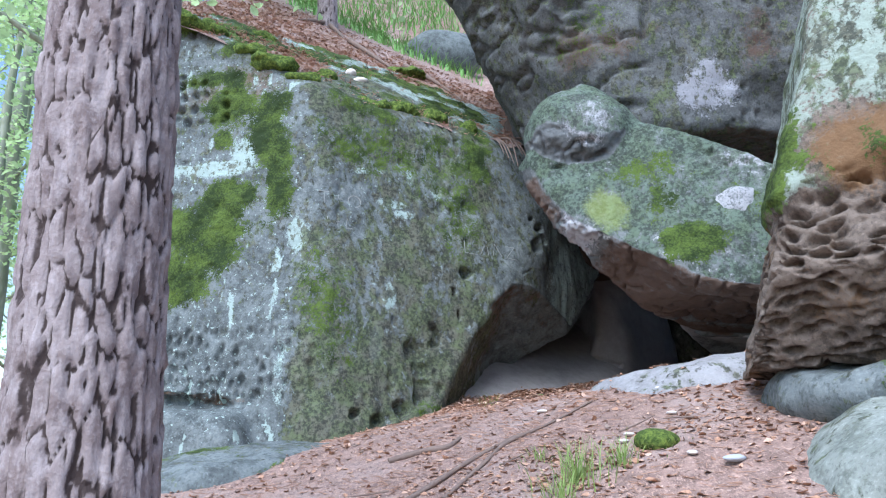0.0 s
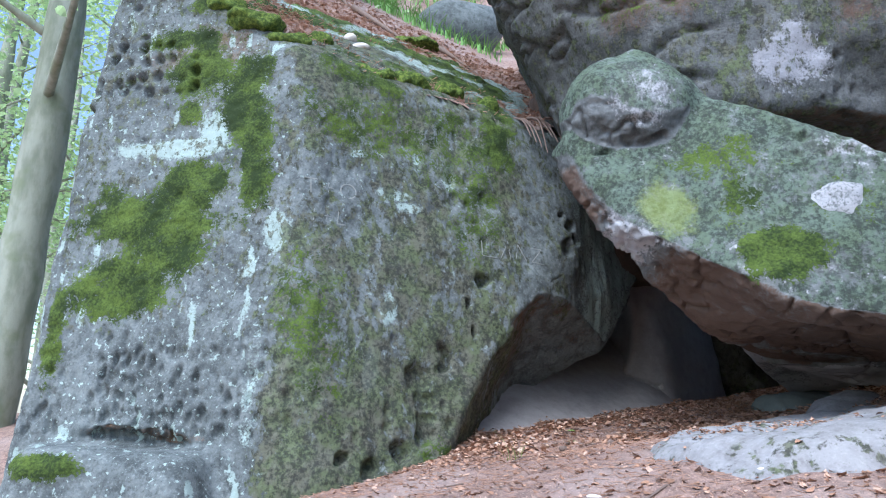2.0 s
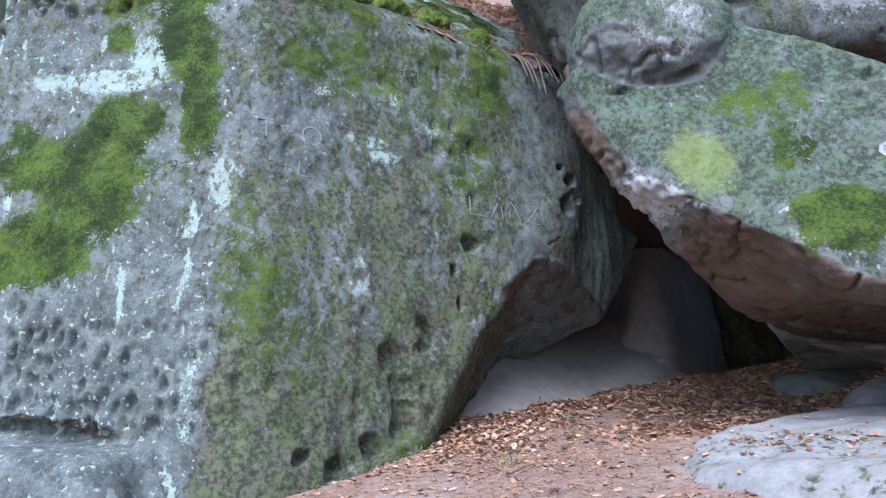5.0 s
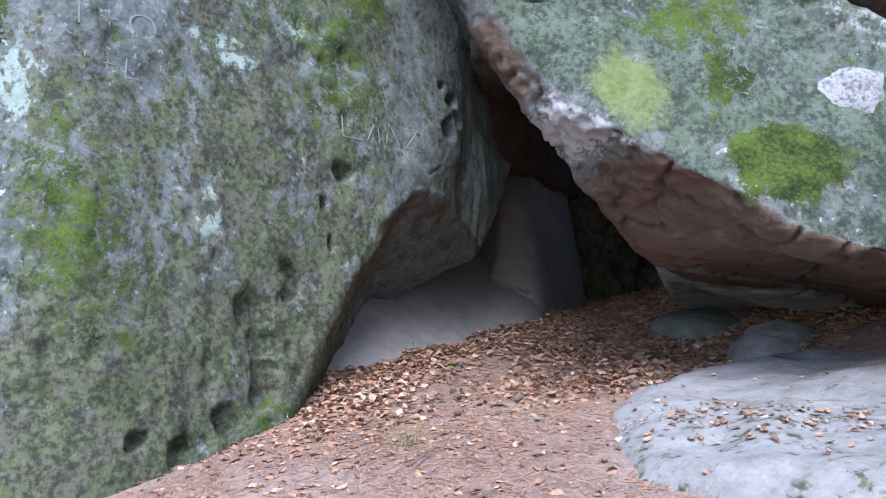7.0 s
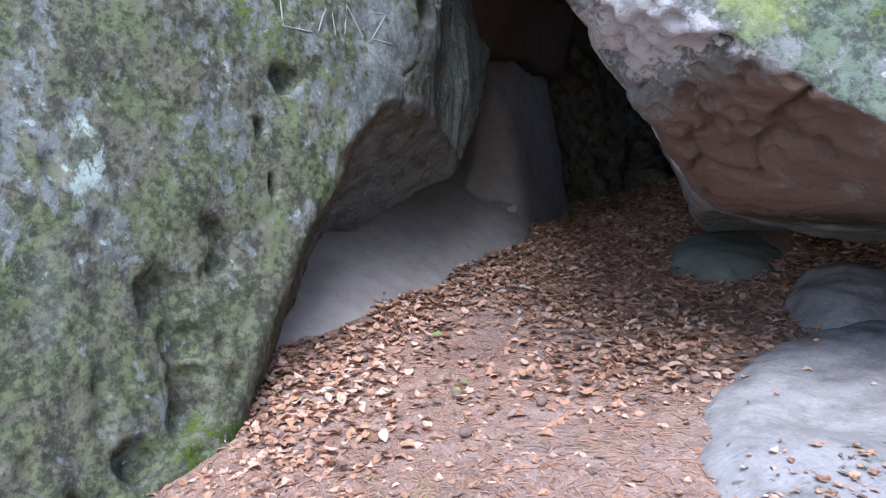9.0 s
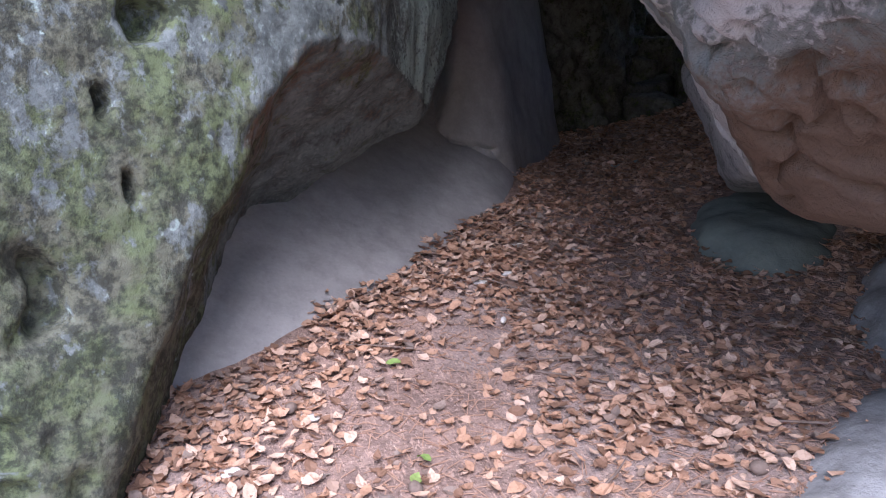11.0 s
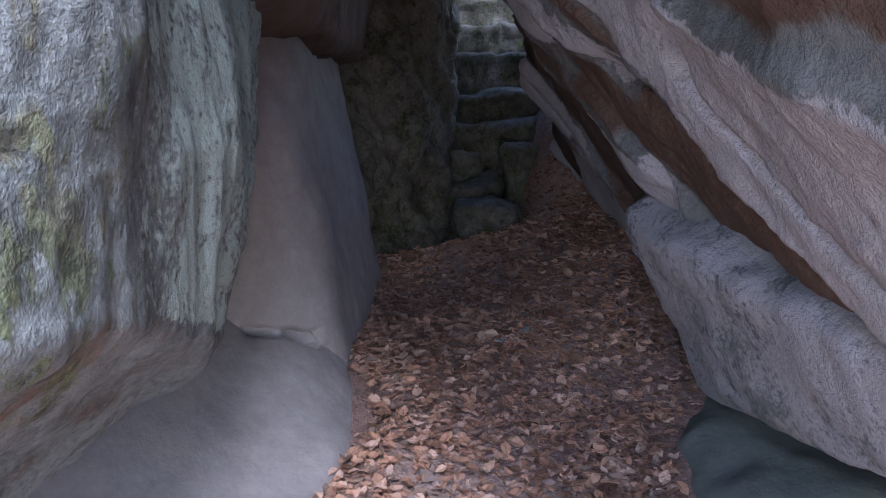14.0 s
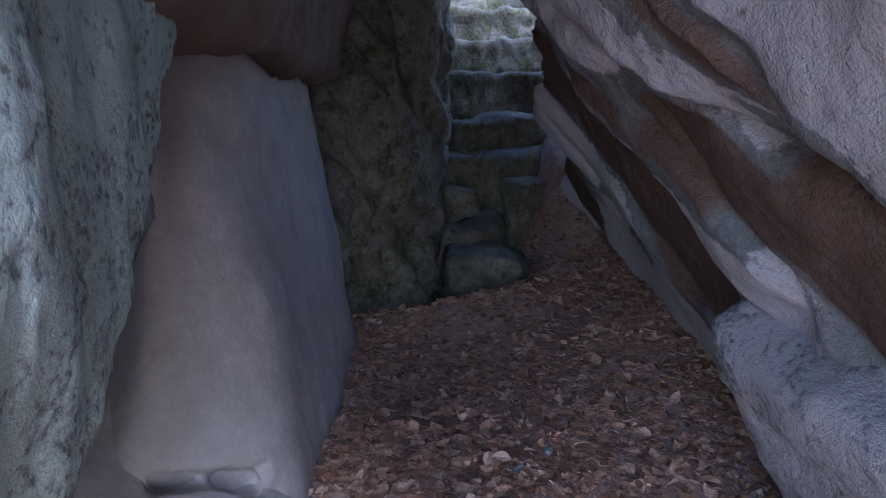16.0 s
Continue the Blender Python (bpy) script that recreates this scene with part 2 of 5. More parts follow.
def stone(name, a, b, moss=(0.02, 0.036, 0.008), moss2=(0.09, 0.135, 0.023), pale=(0.45, 0.5, 0.48), brown=(0.2, 0.12, 0.075), fine=1.0, mottle=1.0,
          algae_a=(0.115, 0.14, 0.065), algae_b=(0.13, 0.13, 0.09), patchy=3.6):
    """Sandstone: two greys in patches, fine grain, and moss, brown stain and pale crust or painted light where the
    masks say.
    """
    m = Mat(name)
    big, mid, small = m.noise(1.7, 5, 0.6), m.noise(9, 5, 0.6, shift=3.0), m.noise(55, 4, 0.6)
    tiny = m.noise(220, 2, 0.6)
    c = m.mix(m.ramp(m.add(m.mul(big, 0.6), m.mul(mid, 0.5)), 0.42, 0.68), a, b)
    c = m.mix(m.mul(m.ramp(mid, 0.5, 0.75), 0.5 * mottle), c, tuple(v * 0.55 for v in b))
    c = m.mix(m.mul(m.ramp(small, 0.52, 0.72), 0.5 * mottle), c, tuple(min(1, v * 1.55) for v in a))
    c = m.mix(m.mul(m.ramp(small, 0.46, 0.32), 0.5 * mottle), c, tuple(v * 0.5 for v in b))
    fleck = m.noise(17, 5, 0.66, 0.2, shift=12.0)
    c = m.mix(m.mul(m.ramp(fleck, 0.56, 0.66), 0.3 * mottle), c, tuple(min(1, v * 1.6) for v in a))
    c = m.mix(m.mul(m.ramp(fleck, 0.44, 0.34), 0.5 * mottle), c, tuple(v * 0.55 for v in b))
    rag = m.add(m.mul(m.math("SUBTRACT", small, 0.5), 0.9), m.mul(m.math("SUBTRACT", mid, 0.5), 0.9))
    c = m.mix(m.ramp(m.add(m.attr("brown"), rag), 0.3, 0.8), c, m.mix(mid, brown, tuple(v * 0.5 for v in brown)))
    c = m.mix(m.mul(m.ramp(m.add(m.attr("pale"), rag), 0.4, 0.65), 0.9), c, m.mix(small, pale, tuple(v * 0.7 for v in pale)))
    dots = m.ramp(m.noise(28, 2, 0.5, shift=9.0), 0.63, 0.7)
    c = m.mix(m.mul(dots, m.ramp(m.attr("specks"), 0.2, 0.8), 0.8), c, pale)
    grown = m.mul(m.ramp(m.add(m.attr("moss"), m.mul(rag, 1.9)), 0.36, 0.62), m.ramp(m.attr("moss"), 0.0, 0.1))
    green = m.mix(m.ramp(m.add(m.mul(small, 0.5), m.mul(m.noise(4, 3, shift=5.0), 0.6)), 0.45, 0.68), moss, moss2)
    green = m.mix(m.mul(m.ramp(tiny, 0.5, 0.7), 0.5), green, tuple(v * 0.4 for v in moss))
    c = m.mix(grown, c, green)
    blotch = m.mul(m.math("SUBTRACT", m.noise(15, 6, 0.68, 0.25, stretch=(1, 1, 0.7), shift=6.0), 0.5), patchy)
    film = m.mul(m.ramp(m.add(m.attr("film"), m.add(m.mul(rag, 0.8), blotch)), 0.3, 0.7), m.ramp(m.attr("film"), 0.0, 0.1))
    crumb = m.ramp(m.add(m.mul(m.noise(34, 5, 0.7, shift=15.0), 0.65), m.mul(m.noise(9, 3, 0.6, stretch=(1, 1, 0.6), shift=17.0), 0.35)), 0.42, 0.58)
    algae = m.mix(m.ramp(m.noise(6, 4, 0.6, shift=8.0), 0.4, 0.6), m.mix(crumb, algae_a, tuple(v * 0.25 for v in algae_a)), m.mix(crumb, algae_b, tuple(v * 0.27 for v in algae_b)))
    c = m.mix(m.mul(film, m.math("SUBTRACT", 1.0, grown), 0.88), c, algae)
    c = m.mix(m.mul(m.ramp(m.add(m.attr("yellow"), rag), 0.3, 0.9), 0.45), c, (0.28, 0.34, 0.09))
    m.bump(m.add(m.mul(small, 0.7), m.mul(tiny, 0.35)), 0.55 * fine, 0.013)
    m.bump(fleck, 0.35 * fine, 0.03)
    m.bump(mid, 0.4 * fine, 0.04)
    return m.colour(c)


ROCK_A = stone("mossy_sandstone", (0.175, 0.197, 0.194), (0.085, 0.097, 0.096), pale=(0.4, 0.5, 0.46), fine=0.75)
ROCK_B = stone("lichen_sandstone", (0.205, 0.22, 0.22), (0.115, 0.122, 0.122), brown=(0.16, 0.108, 0.082), pale=(0.5, 0.5, 0.52), mottle=0.5,
               algae_a=(0.12, 0.165, 0.12), algae_b=(0.1, 0.14, 0.085), patchy=1.6)
ROCK_T = stone("dark_sandstone", (0.13, 0.134, 0.132), (0.06, 0.064, 0.062), brown=(0.14, 0.085, 0.06), pale=(0.42, 0.42, 0.45))
ROCK_C = stone("honeycomb_sandstone", (0.19, 0.15, 0.12), (0.085, 0.065, 0.052), brown=(0.22, 0.125, 0.06), pale=(0.36, 0.43, 0.36))
ROCK_G = stone("grey_sandstone", (0.33, 0.325, 0.33), (0.24, 0.232, 0.232), fine=0.6, mottle=0.5)
ROCK_L = stone("ledge_sandstone", (0.26, 0.28, 0.25), (0.18, 0.2, 0.17), fine=0.7)
SLAB = stone("greenish_slab", (0.17, 0.19, 0.17), (0.13, 0.15, 0.135), fine=0.4, mottle=0.25)
SAND = stone("sandy_rock", (0.36, 0.338, 0.33), (0.29, 0.272, 0.264), fine=0.35, mottle=0.25)
STEP = stone("step_stone", (0.16, 0.157, 0.133), (0.08, 0.078, 0.066))


def soil():
    m = Mat("forest_soil", 0.95)
    big, mid, small = m.noise(1.3, 4), m.noise(14, 5, 0.65), m.noise(70, 4, 0.7)
    needles = m.ramp(m.noise(60, 3, 0.7, 1.5, stretch=(1, 0.25, 1)), 0.52, 0.66)
    c = m.mix(m.ramp(mid, 0.35, 0.65), (0.36, 0.24, 0.195), (0.22, 0.145, 0.12))
    c = m.mix(m.mul(m.ramp(big, 0.45, 0.65), 0.5), c, (0.42, 0.335, 0.305))
    c = m.mix(m.mul(needles, 0.75), c, (0.56, 0.37, 0.29))
    c = m.mix(m.mul(m.ramp(small, 0.58, 0.72), 0.8), c, (0.66, 0.5, 0.43))
    c = m.mix(m.mul(m.ramp(small, 0.42, 0.32), 0.7), c, (0.05, 0.033, 0.027))
    m.bump(small, 0.8, 0.015)
    m.bump(mid, 0.6, 0.03)
    return m.colour(c)


def bark():
    m = Mat("pine_bark", 0.9)
    small, mid = m.noise(60, 4, 0.65), m.noise(11, 4, 0.6)
    deep = m.attr("furrow")
    c = m.mix(m.ramp(mid, 0.35, 0.7), (0.27, 0.225, 0.22), (0.16, 0.12, 0.115))
    c = m.mix(m.mul(m.ramp(m.noise(25, 5, 0.7, stretch=(1, 1, 0.4)), 0.45, 0.7), 0.6), c, (0.42, 0.37, 0.37))
    c = m.mix(m.mul(m.ramp(small, 0.5, 0.75), 0.5), c, (0.4, 0.35, 0.34))
    c = m.mix(m.ramp(m.add(deep, m.mul(m.math("SUBTRACT", small, 0.5), 0.8)), 0.3, 0.8), c, (0.05, 0.035, 0.032))
    m.bump(small, 0.7, 0.008)
    m.bump(mid, 0.5, 0.02)
    return m.colour(c)


SOIL, BARK = soil(), bark()

# ---- ground ----
GX = np.array((-4.0, -1.2, 0.0, 1.25, 2.6, 3.6, 4.3, 5.0))
GY = np.array((-1.0, 1.5, 3.3, 4.8, 5.6, 7.0, 8.1, 9.2, 10.2, 11.4))
GZ = np.array((
    (-0.7, 0.3, 0.7, 1.0, 1.1, 1.2, 1.4, 1.8, 2.0, 2.2),
    (-0.4, 0.4, 0.9, 1.3, 1.35, 1.36, 1.5, 1.7, 2.0, 2.2),
    (-0.3, 0.6, 1.1, 1.57, 1.62, 1.7, 1.93, 1.98, 2.1, 2.3),
    (0.0, 0.95, 1.46, 1.82, 1.84, 1.8, 1.95, 2.05, 2.15, 2.4),
    (0.6, 1.4, 1.8, 2.1, 1.98, 1.98, 2.1, 2.16, 2.1, 2.2),
    (0.9, 1.7, 2.1, 2.3, 2.4, 2.3, 2.3, 2.38, 2.14, 2.3),
    (1.0, 1.8, 2.2, 2.4, 2.5, 2.4, 2.55, 2.72, 2.48, 2.6),
    (1.2, 2.0, 2.4, 2.6, 2.6, 2.5, 2.7, 2.9, 2.95, 3.3),
))


def ground_z(x, y):
    x, y = np.asarray(x, float), np.asarray(y, float)
    out, wt = 0, 0
    for dx, dy, w in ((0, 0, 2), (0.25, 0, 1), (-0.25, 0, 1), (0, 0.25, 1), (0, -0.25, 1)):
        cx = np.interp(x + dx, GX, np.arange(len(GX)))
        cy = np.interp(y + dy, GY, np.arange(len(GY)))
        i, j = np.minimum(cx.astype(int), len(GX) - 2), np.minimum(cy.astype(int), len(GY) - 2)
        u, v = cx - i, cy - j
        out = out + w * ((1 - u) * (1 - v) * GZ[i, j] + u * (1 - v) * GZ[i + 1, j] + (1 - u) * v * GZ[i, j + 1] + u * v * GZ[i + 1, j + 1])
        wt += w
    z = out / wt
    q = np.stack((x.ravel(), y.ravel(), 0 * x.ravel()), 1)
    z = z + (0.035 * fbm(q, 0.5, 5, 5)).reshape(z.shape)
    # the hollow in which the steps stand
    f, side = (x - 1.33) * 0.66 + (y - 7.66) * 0.75, (x - 1.33) * 0.75 - (y - 7.66) * 0.66
    z = z - 0.75 * soft(f, 3.9, 4.5) * soft(side, 0.75, 0.4) * soft(f, 9.0, 8.0)
    # beyond the cliff's foot the land falls away gently
    far = np.maximum(0, np.maximum(-3.5 - x, -1.5 - y))
    return z - 0.12 * far


def spread(inner_lo, inner_hi, step, reach):
    """Even coordinates in a stretch and ever wider ones out to the reach on both sides."""
    core = np.arange(inner_lo, inner_hi + step / 2, step)
    grow = np.cumsum(step * 1.25 ** np.arange(1, 60))
    grow = grow[grow < reach]
    return np.concatenate((inner_lo - grow[::-1], core, inner_hi + grow))


def sheet(name, xs, ys, height, material, keep=None):
    gx, gy = np.meshgrid(xs, ys, indexing="ij")
    v = np.stack((gx.ravel(), gy.ravel(), height(gx, gy).ravel()), 1)
    i = (np.arange(len(xs) - 1)[:, None] * len(ys) + np.arange(len(ys) - 1)[None]).ravel()
    f = np.stack((i, i + len(ys), i + len(ys) + 1, i + 1), 1)
    if keep is not None:
        f = f[keep(v[f].mean(1))]
    return new(name, from_arrays(name, v, f, material))


ground = sheet("ground", spread(-3.0, 5.0, 0.025, 900), spread(-1.0, 11.0, 0.025, 900), ground_z, SOIL)
tagged(ground, "brown forest soil strewn with needles and leaves", "ground", kind="structure")


def hill_z(x, y):
    q = np.stack((x.ravel(), y.ravel(), 0 * x.ravel()), 1)
    bump = (0.06 * fbm(q, 0.6, 5, 15)).reshape(x.shape)
    back = np.minimum(y, 30) + 0.25 * np.maximum(y - 30, 0)
    return 4.80 - 0.469 * (np.clip(x, -9, 0.7) + 0.67) + 0.664 * (back - 7.18) + 0.45 * np.maximum(y - 15, 0) + bump


hill = sheet("hillside", np.concatenate((np.arange(-3.3, 2.4, 0.05), np.arange(2.4, 9, 0.3))), np.concatenate((np.arange(7.0, 13, 0.05), np.arange(13, 40, 0.5))), hill_z, SOIL,
             lambda c: (c[:, 1] > 6.95 + 0.58 * np.maximum(0, c[:, 0] + 0.9) + 0.1) & ((c[:, 0] < 1.6) | ((c[:, 1] > 11.5) & (c[:, 0] < 2.4)) | (c[:, 1] > 14.6)))
tagged(hill, "steep forest slope of needle litter above the boulder", "ground", kind="structure")

# ---- rocks ----


def warp(p, amount, size, seed):
    return p + amount * np.stack([fbm(p, size, 3, seed + 5 * s) for s in range(3)], 1)


def field_a(p):
    q = warp(p, 0.07, 0.8, 1)
    body = hull(q, (
        ((-1.52, 6.65, 3.14), (-0.16, -1, 0.13)),
        ((-0.96, 6.74, 3.52), (0.58, -1, 0.2)),
        ((1.1, 8.0, 3.1), (0.84, -0.54, 0.0)),
        ((-3.14, 7.0, 3.6), (-1, 0.1, 0.02)),
        ((-0.67, 7.2, 4.84), (0.469, -0.664, 1)),
        ((0, 9.9, 3), (0, 1, 0)),
    ), 0.1)
    body = smax(body, plane(q, (1.68, 8.88, 2.9), (0.40, 0.42, -0.70)), 0.08)
    air = smin(plane(q, (0.6, 7.55, 2.93), (1.127, -0.29, -0.45)), plane(q, (0.85, 7.7, 3.04), (0.234, -0.339, -0.44)), 0.05)
    body = smax(body, air, 0.04)
    # shelf at the foot of the left face, with a dark slot above it
    body = smin(body, hull(q, (((-2.1, 6.2, 1.66), (0.05, -0.2, 1)), ((-2, 6.1, 1.4), (0, -1, 0.2)), ((-1.62, 6.3, 1.5), (1, -0.3, 0.35)), ((-2.86, 6.3, 1.5), (-1, -0.2, 0.25))), 0.12), 0.05)
    return smax(body, -blob(q, (-2.3, 6.5, 1.74), (0.55, 0.25, 0.06)), 0.05)


def left_face(p):
    return soft(p[:, 0] + 0.12 * fbm(p, 0.3, 3, 70), -1.25, -1.42)


HOLES = ((-0.25, 2.26, 0.1, 0.15), (-0.06, 2.38, 0.07, 0.13), (-0.2, 2.08, 0.08, 0.11), (-0.19, 1.88, 0.09, 0.15), (-0.36, 1.73, 0.08, 0.1),
         (-0.55, 1.6, 0.07, 0.08), (-0.75, 1.66, 0.05, 0.06), (0.23, 3.08, 0.08, 0.08), (0.1, 2.85, 0.03, 0.05), (0.14, 2.62, 0.03, 0.06),
         (1.02, 3.5, 0.07, 0.1), (1.08, 3.72, 0.08, 0.07), (1.12, 3.6, 0.05, 0.07), (0.98, 3.85, 0.06, 0.05))


def relief_a(p, n):
    left = left_face(p)
    out = 0.018 * fbm(p, 0.22, 4, 21) + 0.006 * fbm(p, 0.04, 2, 22)
    low = left * soft(p[:, 2] + 0.3 * fbm(p, 0.5, 2, 23), 2.75, 2.35) * soft(p[:, 2], 1.72, 1.82)
    out += pits(warp(p, 0.03, 0.12, 32), 0.06, 0.06, 24, (1.0, 0.4, 0.42), 0.62, low * soft(fbm(p, 0.25, 3, 33), -0.5, 0.15))
    high = left * soft(p[:, 2], 4.0, 4.3) * soft(p[:, 0], -2.0, -2.25)
    out += pits(p, 0.12, 0.09, 25, (1, 0.5, 0.8), 0.52, high * soft(fbm(p * (0.5, 1, 1.6), 0.4, 2, 26), -0.1, 0.15))
    out += pits(p, 0.13, 0.03, 27, (1, 1, 0.6), 0.42, (1 - left) * soft(p[:, 0], 0.6, 0.2) * soft(fbm(p, 0.35, 3, 28), -0.05, 0.25))
    flute = soft(p[:, 1], 7.8, 8.3)
    out += flute * 0.03 * fbm(p * (1, 1, 0.25), 0.14, 3, 29)
    out += flute * 0.03 * fbm(p * (1, 1, 0.4), 0.3, 3, 30)
    under = soft(n[:, 2], -0.15, -0.4)
    out += under * 0.04 * fbm(p * (1, 1, 1.6), 0.3, 4, 31)
    wob = warp(p, 0.05, 0.12, 34)
    for x, z, rx, rz in HOLES:
        y = 6.74 + 0.58 * (x + 0.96) + 0.2 * (z - 3.52) if x < 0.9 else 8.0 - 1.55 * (1.1 - x)
        out += dent(wob, (x, y, z), (rx, 0.25, rz), 0.085, 0.5)
    out += cut(p, (0.6, 7.42, 3.12), (0.86, 7.67, 3.145), 0.01, 0.03, 0.015) + cut(p, (0.84, 7.65, 3.14), (0.95, 7.77, 3.215), 0.01, 0.03, 0.015) + cut(p, (0.94, 7.76, 3.21), (1.12, 7.98, 3.27), 0.01, 0.03, 0.015)
    out += cut(p, (0.75, 7.7, 3.2), (1.25, 8.25, 3.35), 0.02, 0.05) + cut(p, (0.35, 7.35, 3.15), (0.8, 7.7, 3.22), 0.012, 0.03)
    return out


def masks_a(p, n):
    left = left_face(p)
    x, z = p[:, 0], p[:, 2]
    moss = np.zeros(len(p))
    for c, r in (((-2.6, 3.42), (0.5, 0.2)), ((-2.05, 3.72), (0.36, 0.2)), ((-2.55, 2.88), (0.42, 0.24)), ((-2.1, 3.2), (0.36, 0.24)), ((-1.72, 4.5), (0.2, 0.55)),
                 ((-1.6, 3.9), (0.14, 0.5)), ((-2.2, 4.7), (0.35, 0.25)), ((-2.2, 4.35), (0.15, 0.12)), ((-3.0, 2.5), (0.08, 0.4)), ((-2.4, 5.05), (0.3, 0.12)),
                 ((-2.6, 1.6), (0.25, 0.07))):
        moss = np.maximum(moss, left * patch(p, c, r, 1.0, 0.35))
    rim = soft(z - (4.84 - 0.469 * (x + 0.67)), -0.42, -0.1) * soft(fbm(p, 0.5, 3, 51), -0.35, 0.2)
    moss = np.maximum(moss, rim * soft(x, 1.0, 0.3))
    right = 1 - left
    for c, r, s in (((-0.5, 4.3), (0.9, 0.35), 0.55), ((0.1, 4.2), (0.5, 0.4), 0.45), ((-1.1, 2.75), (0.25, 0.5), 0.55), ((0.2, 3.75), (0.25, 0.5), 0.5),
                    ((-0.1, 1.65), (0.22, 0.14), 0.6), ((-0.9, 2.2), (0.2, 0.3), 0.45)):
        moss = np.maximum(moss, right * s * patch(p, c, r, 0.7))
    bare = np.maximum(patch(p, (-0.95, 3.65), (0.32, 0.3), 0.3), 0.9 * patch(p, (-0.55, 3.62), (0.3, 0.12), 0.5))
    bare = np.maximum(bare, soft(x + 0.15 * fbm(p, 0.6, 3, 55), 0.35, 0.75))
    moss = moss * (1 - np.clip(bare, 0, 1) * right)
    film = right * (1 - np.clip(bare, 0, 1)) * (0.66 + 0.5 * fbm(p * (1, 1, 0.45), 0.14, 3, 53) + 0.15 * soft(z, 3.0, 2.0)) + 0.3 * left * soft(z, 2.0, 3.4)
    film += 0.35 * soft(x, 1.5, 0.9) * right * soft(fbm(p, 0.5, 3, 56), 0, 0.4)
    pale = left * np.maximum(np.maximum(patch(p, (-2.25, 4.02), (0.5, 0.1)), 0.8 * patch(p, (-1.95, 4.15), (0.15, 0.2))), 0.5 * patch(p, (-1.38, 2.2), (0.1, 0.7), 0.9, 0.15))
    pale = np.maximum(pale, left * 0.7 * soft(fbm(p * (1, 1, 0.3), 0.08, 3, 57), 0.12, 0.5))
    for c, r in (((-0.5, 3.72), (0.14, 0.05)), ((-0.4, 3.62), (0.1, 0.05)), ((-0.8, 4.03), (0.07, 0.04)), ((-0.6, 4.06), (0.05, 0.03)), ((-0.33, 4.08), (0.05, 0.12)),
                 ((-0.06, 3.98), (0.06, 0.12)), ((-1.95, 3.6), (0.05, 0.12)), ((-1.35, 3.3), (0.1, 0.2)), ((-0.6, 2.3), (0.06, 0.2)), ((-0.5, 2.75), (0.06, 0.15))):
        pale = np.maximum(pale, patch(p, c, r, 0.35, 0.1))
    brown = np.maximum(soft(n[:, 2], -0.1, -0.35) * (0.45 + 0.4 * fbm(p, 0.4, 3, 59)), left * 0.6 * patch(p, (-2.15, 4.9), (0.5, 0.35)))
    brown = np.maximum(brown, right * 0.35 * soft(fbm(p, 0.3, 3, 58), 0.1, 0.4) * soft(z, 3.4, 2.6))
    # light from the mouth painted in: paler, less film and brown on the inner side
    inside = soft(p[:, 1], 7.7, 8.3)
    pale = np.maximum(pale, 0.62 * inside * soft(n[:, 2], -0.3, -0.1))
    film = film * (1 - 0.8 * inside) + 0.3 * soft(p[:, 1], 7.6, 7.8) * soft(p[:, 1], 8.25, 7.95) * soft(z, 2.85, 3.1)
    return {"moss": moss * (1 - soft(p[:, 1], 7.5, 7.75) * soft(z, 4.0, 3.8)), "film": film, "pale": pale, "brown": brown * (1 - 0.5 * inside), "specks": (0.55 + 0.4 * left) * (1 - inside) * (1 - 0.6 * soft(x, 0.3, 0.8))}


boulder_a = rock("boulder", field_a, (-3.8, 5.8, 1.0), (2.3, 10.1, 6.4), 0.06, ROCK_A, relief_a, 2, masks_a)
tagged(boulder_a, "huge mossy grey sandstone boulder with undercut foot", "boulder")

# ---- the leaning boulder, its upper block and the block beneath ----


def field_b(p):
    q = warp(p, 0.07, 0.7, 4)
    face = hull(q, (
        ((1.8, 5.66, 3.0), (-0.29, -1, 0.33)),
        ((1.15, 6.30, 3.14), (-0.836, 0.5625, -0.667)),
        ((3.02, 8.83, 3.38), (-0.75, 0.66, -0.667)),
        ((0.93, 6.55, 4.15), (-0.75, -0.2, 0.62)),
        ((1.55, 5.69, 2.88), (-0.75, -0.15, -0.95)),
        ((2.4, 6.8, 2.5), (-0.15, 0, -1)),
        ((0.92, 6.2, 3.5), (-0.9, -0.4, -0.2)),
        ((2.1, 5.9, 4.0), (0.55, -0.12, 1)),
        ((7.0, 6, 3), (1, 0, 0)),
        ((5.85, 12.2, 3), (0.66, 0.75, 0)),
    ), 0.07)
    return smin(face, blob(warp(q, 0.05, 0.35, 9), (1.27, 6.36, 4.14), (0.5, 0.4, 0.46)), 0.05)


def bedding(p):
    """Coordinates drawn out along the beds, which dip steeply towards the mouth."""
    f, r = p @ (0.66, 0.75, 0), p @ (0.75, -0.66, 0)
    q = warp(np.stack((f, r, p[:, 2]), 1), 0.12, 0.7, 166)
    return np.stack((0.16 * (0.77 * q[:, 0] + 0.64 * q[:, 2]), 0.4 * q[:, 1], 0.77 * q[:, 2] - 0.64 * q[:, 0]), 1)


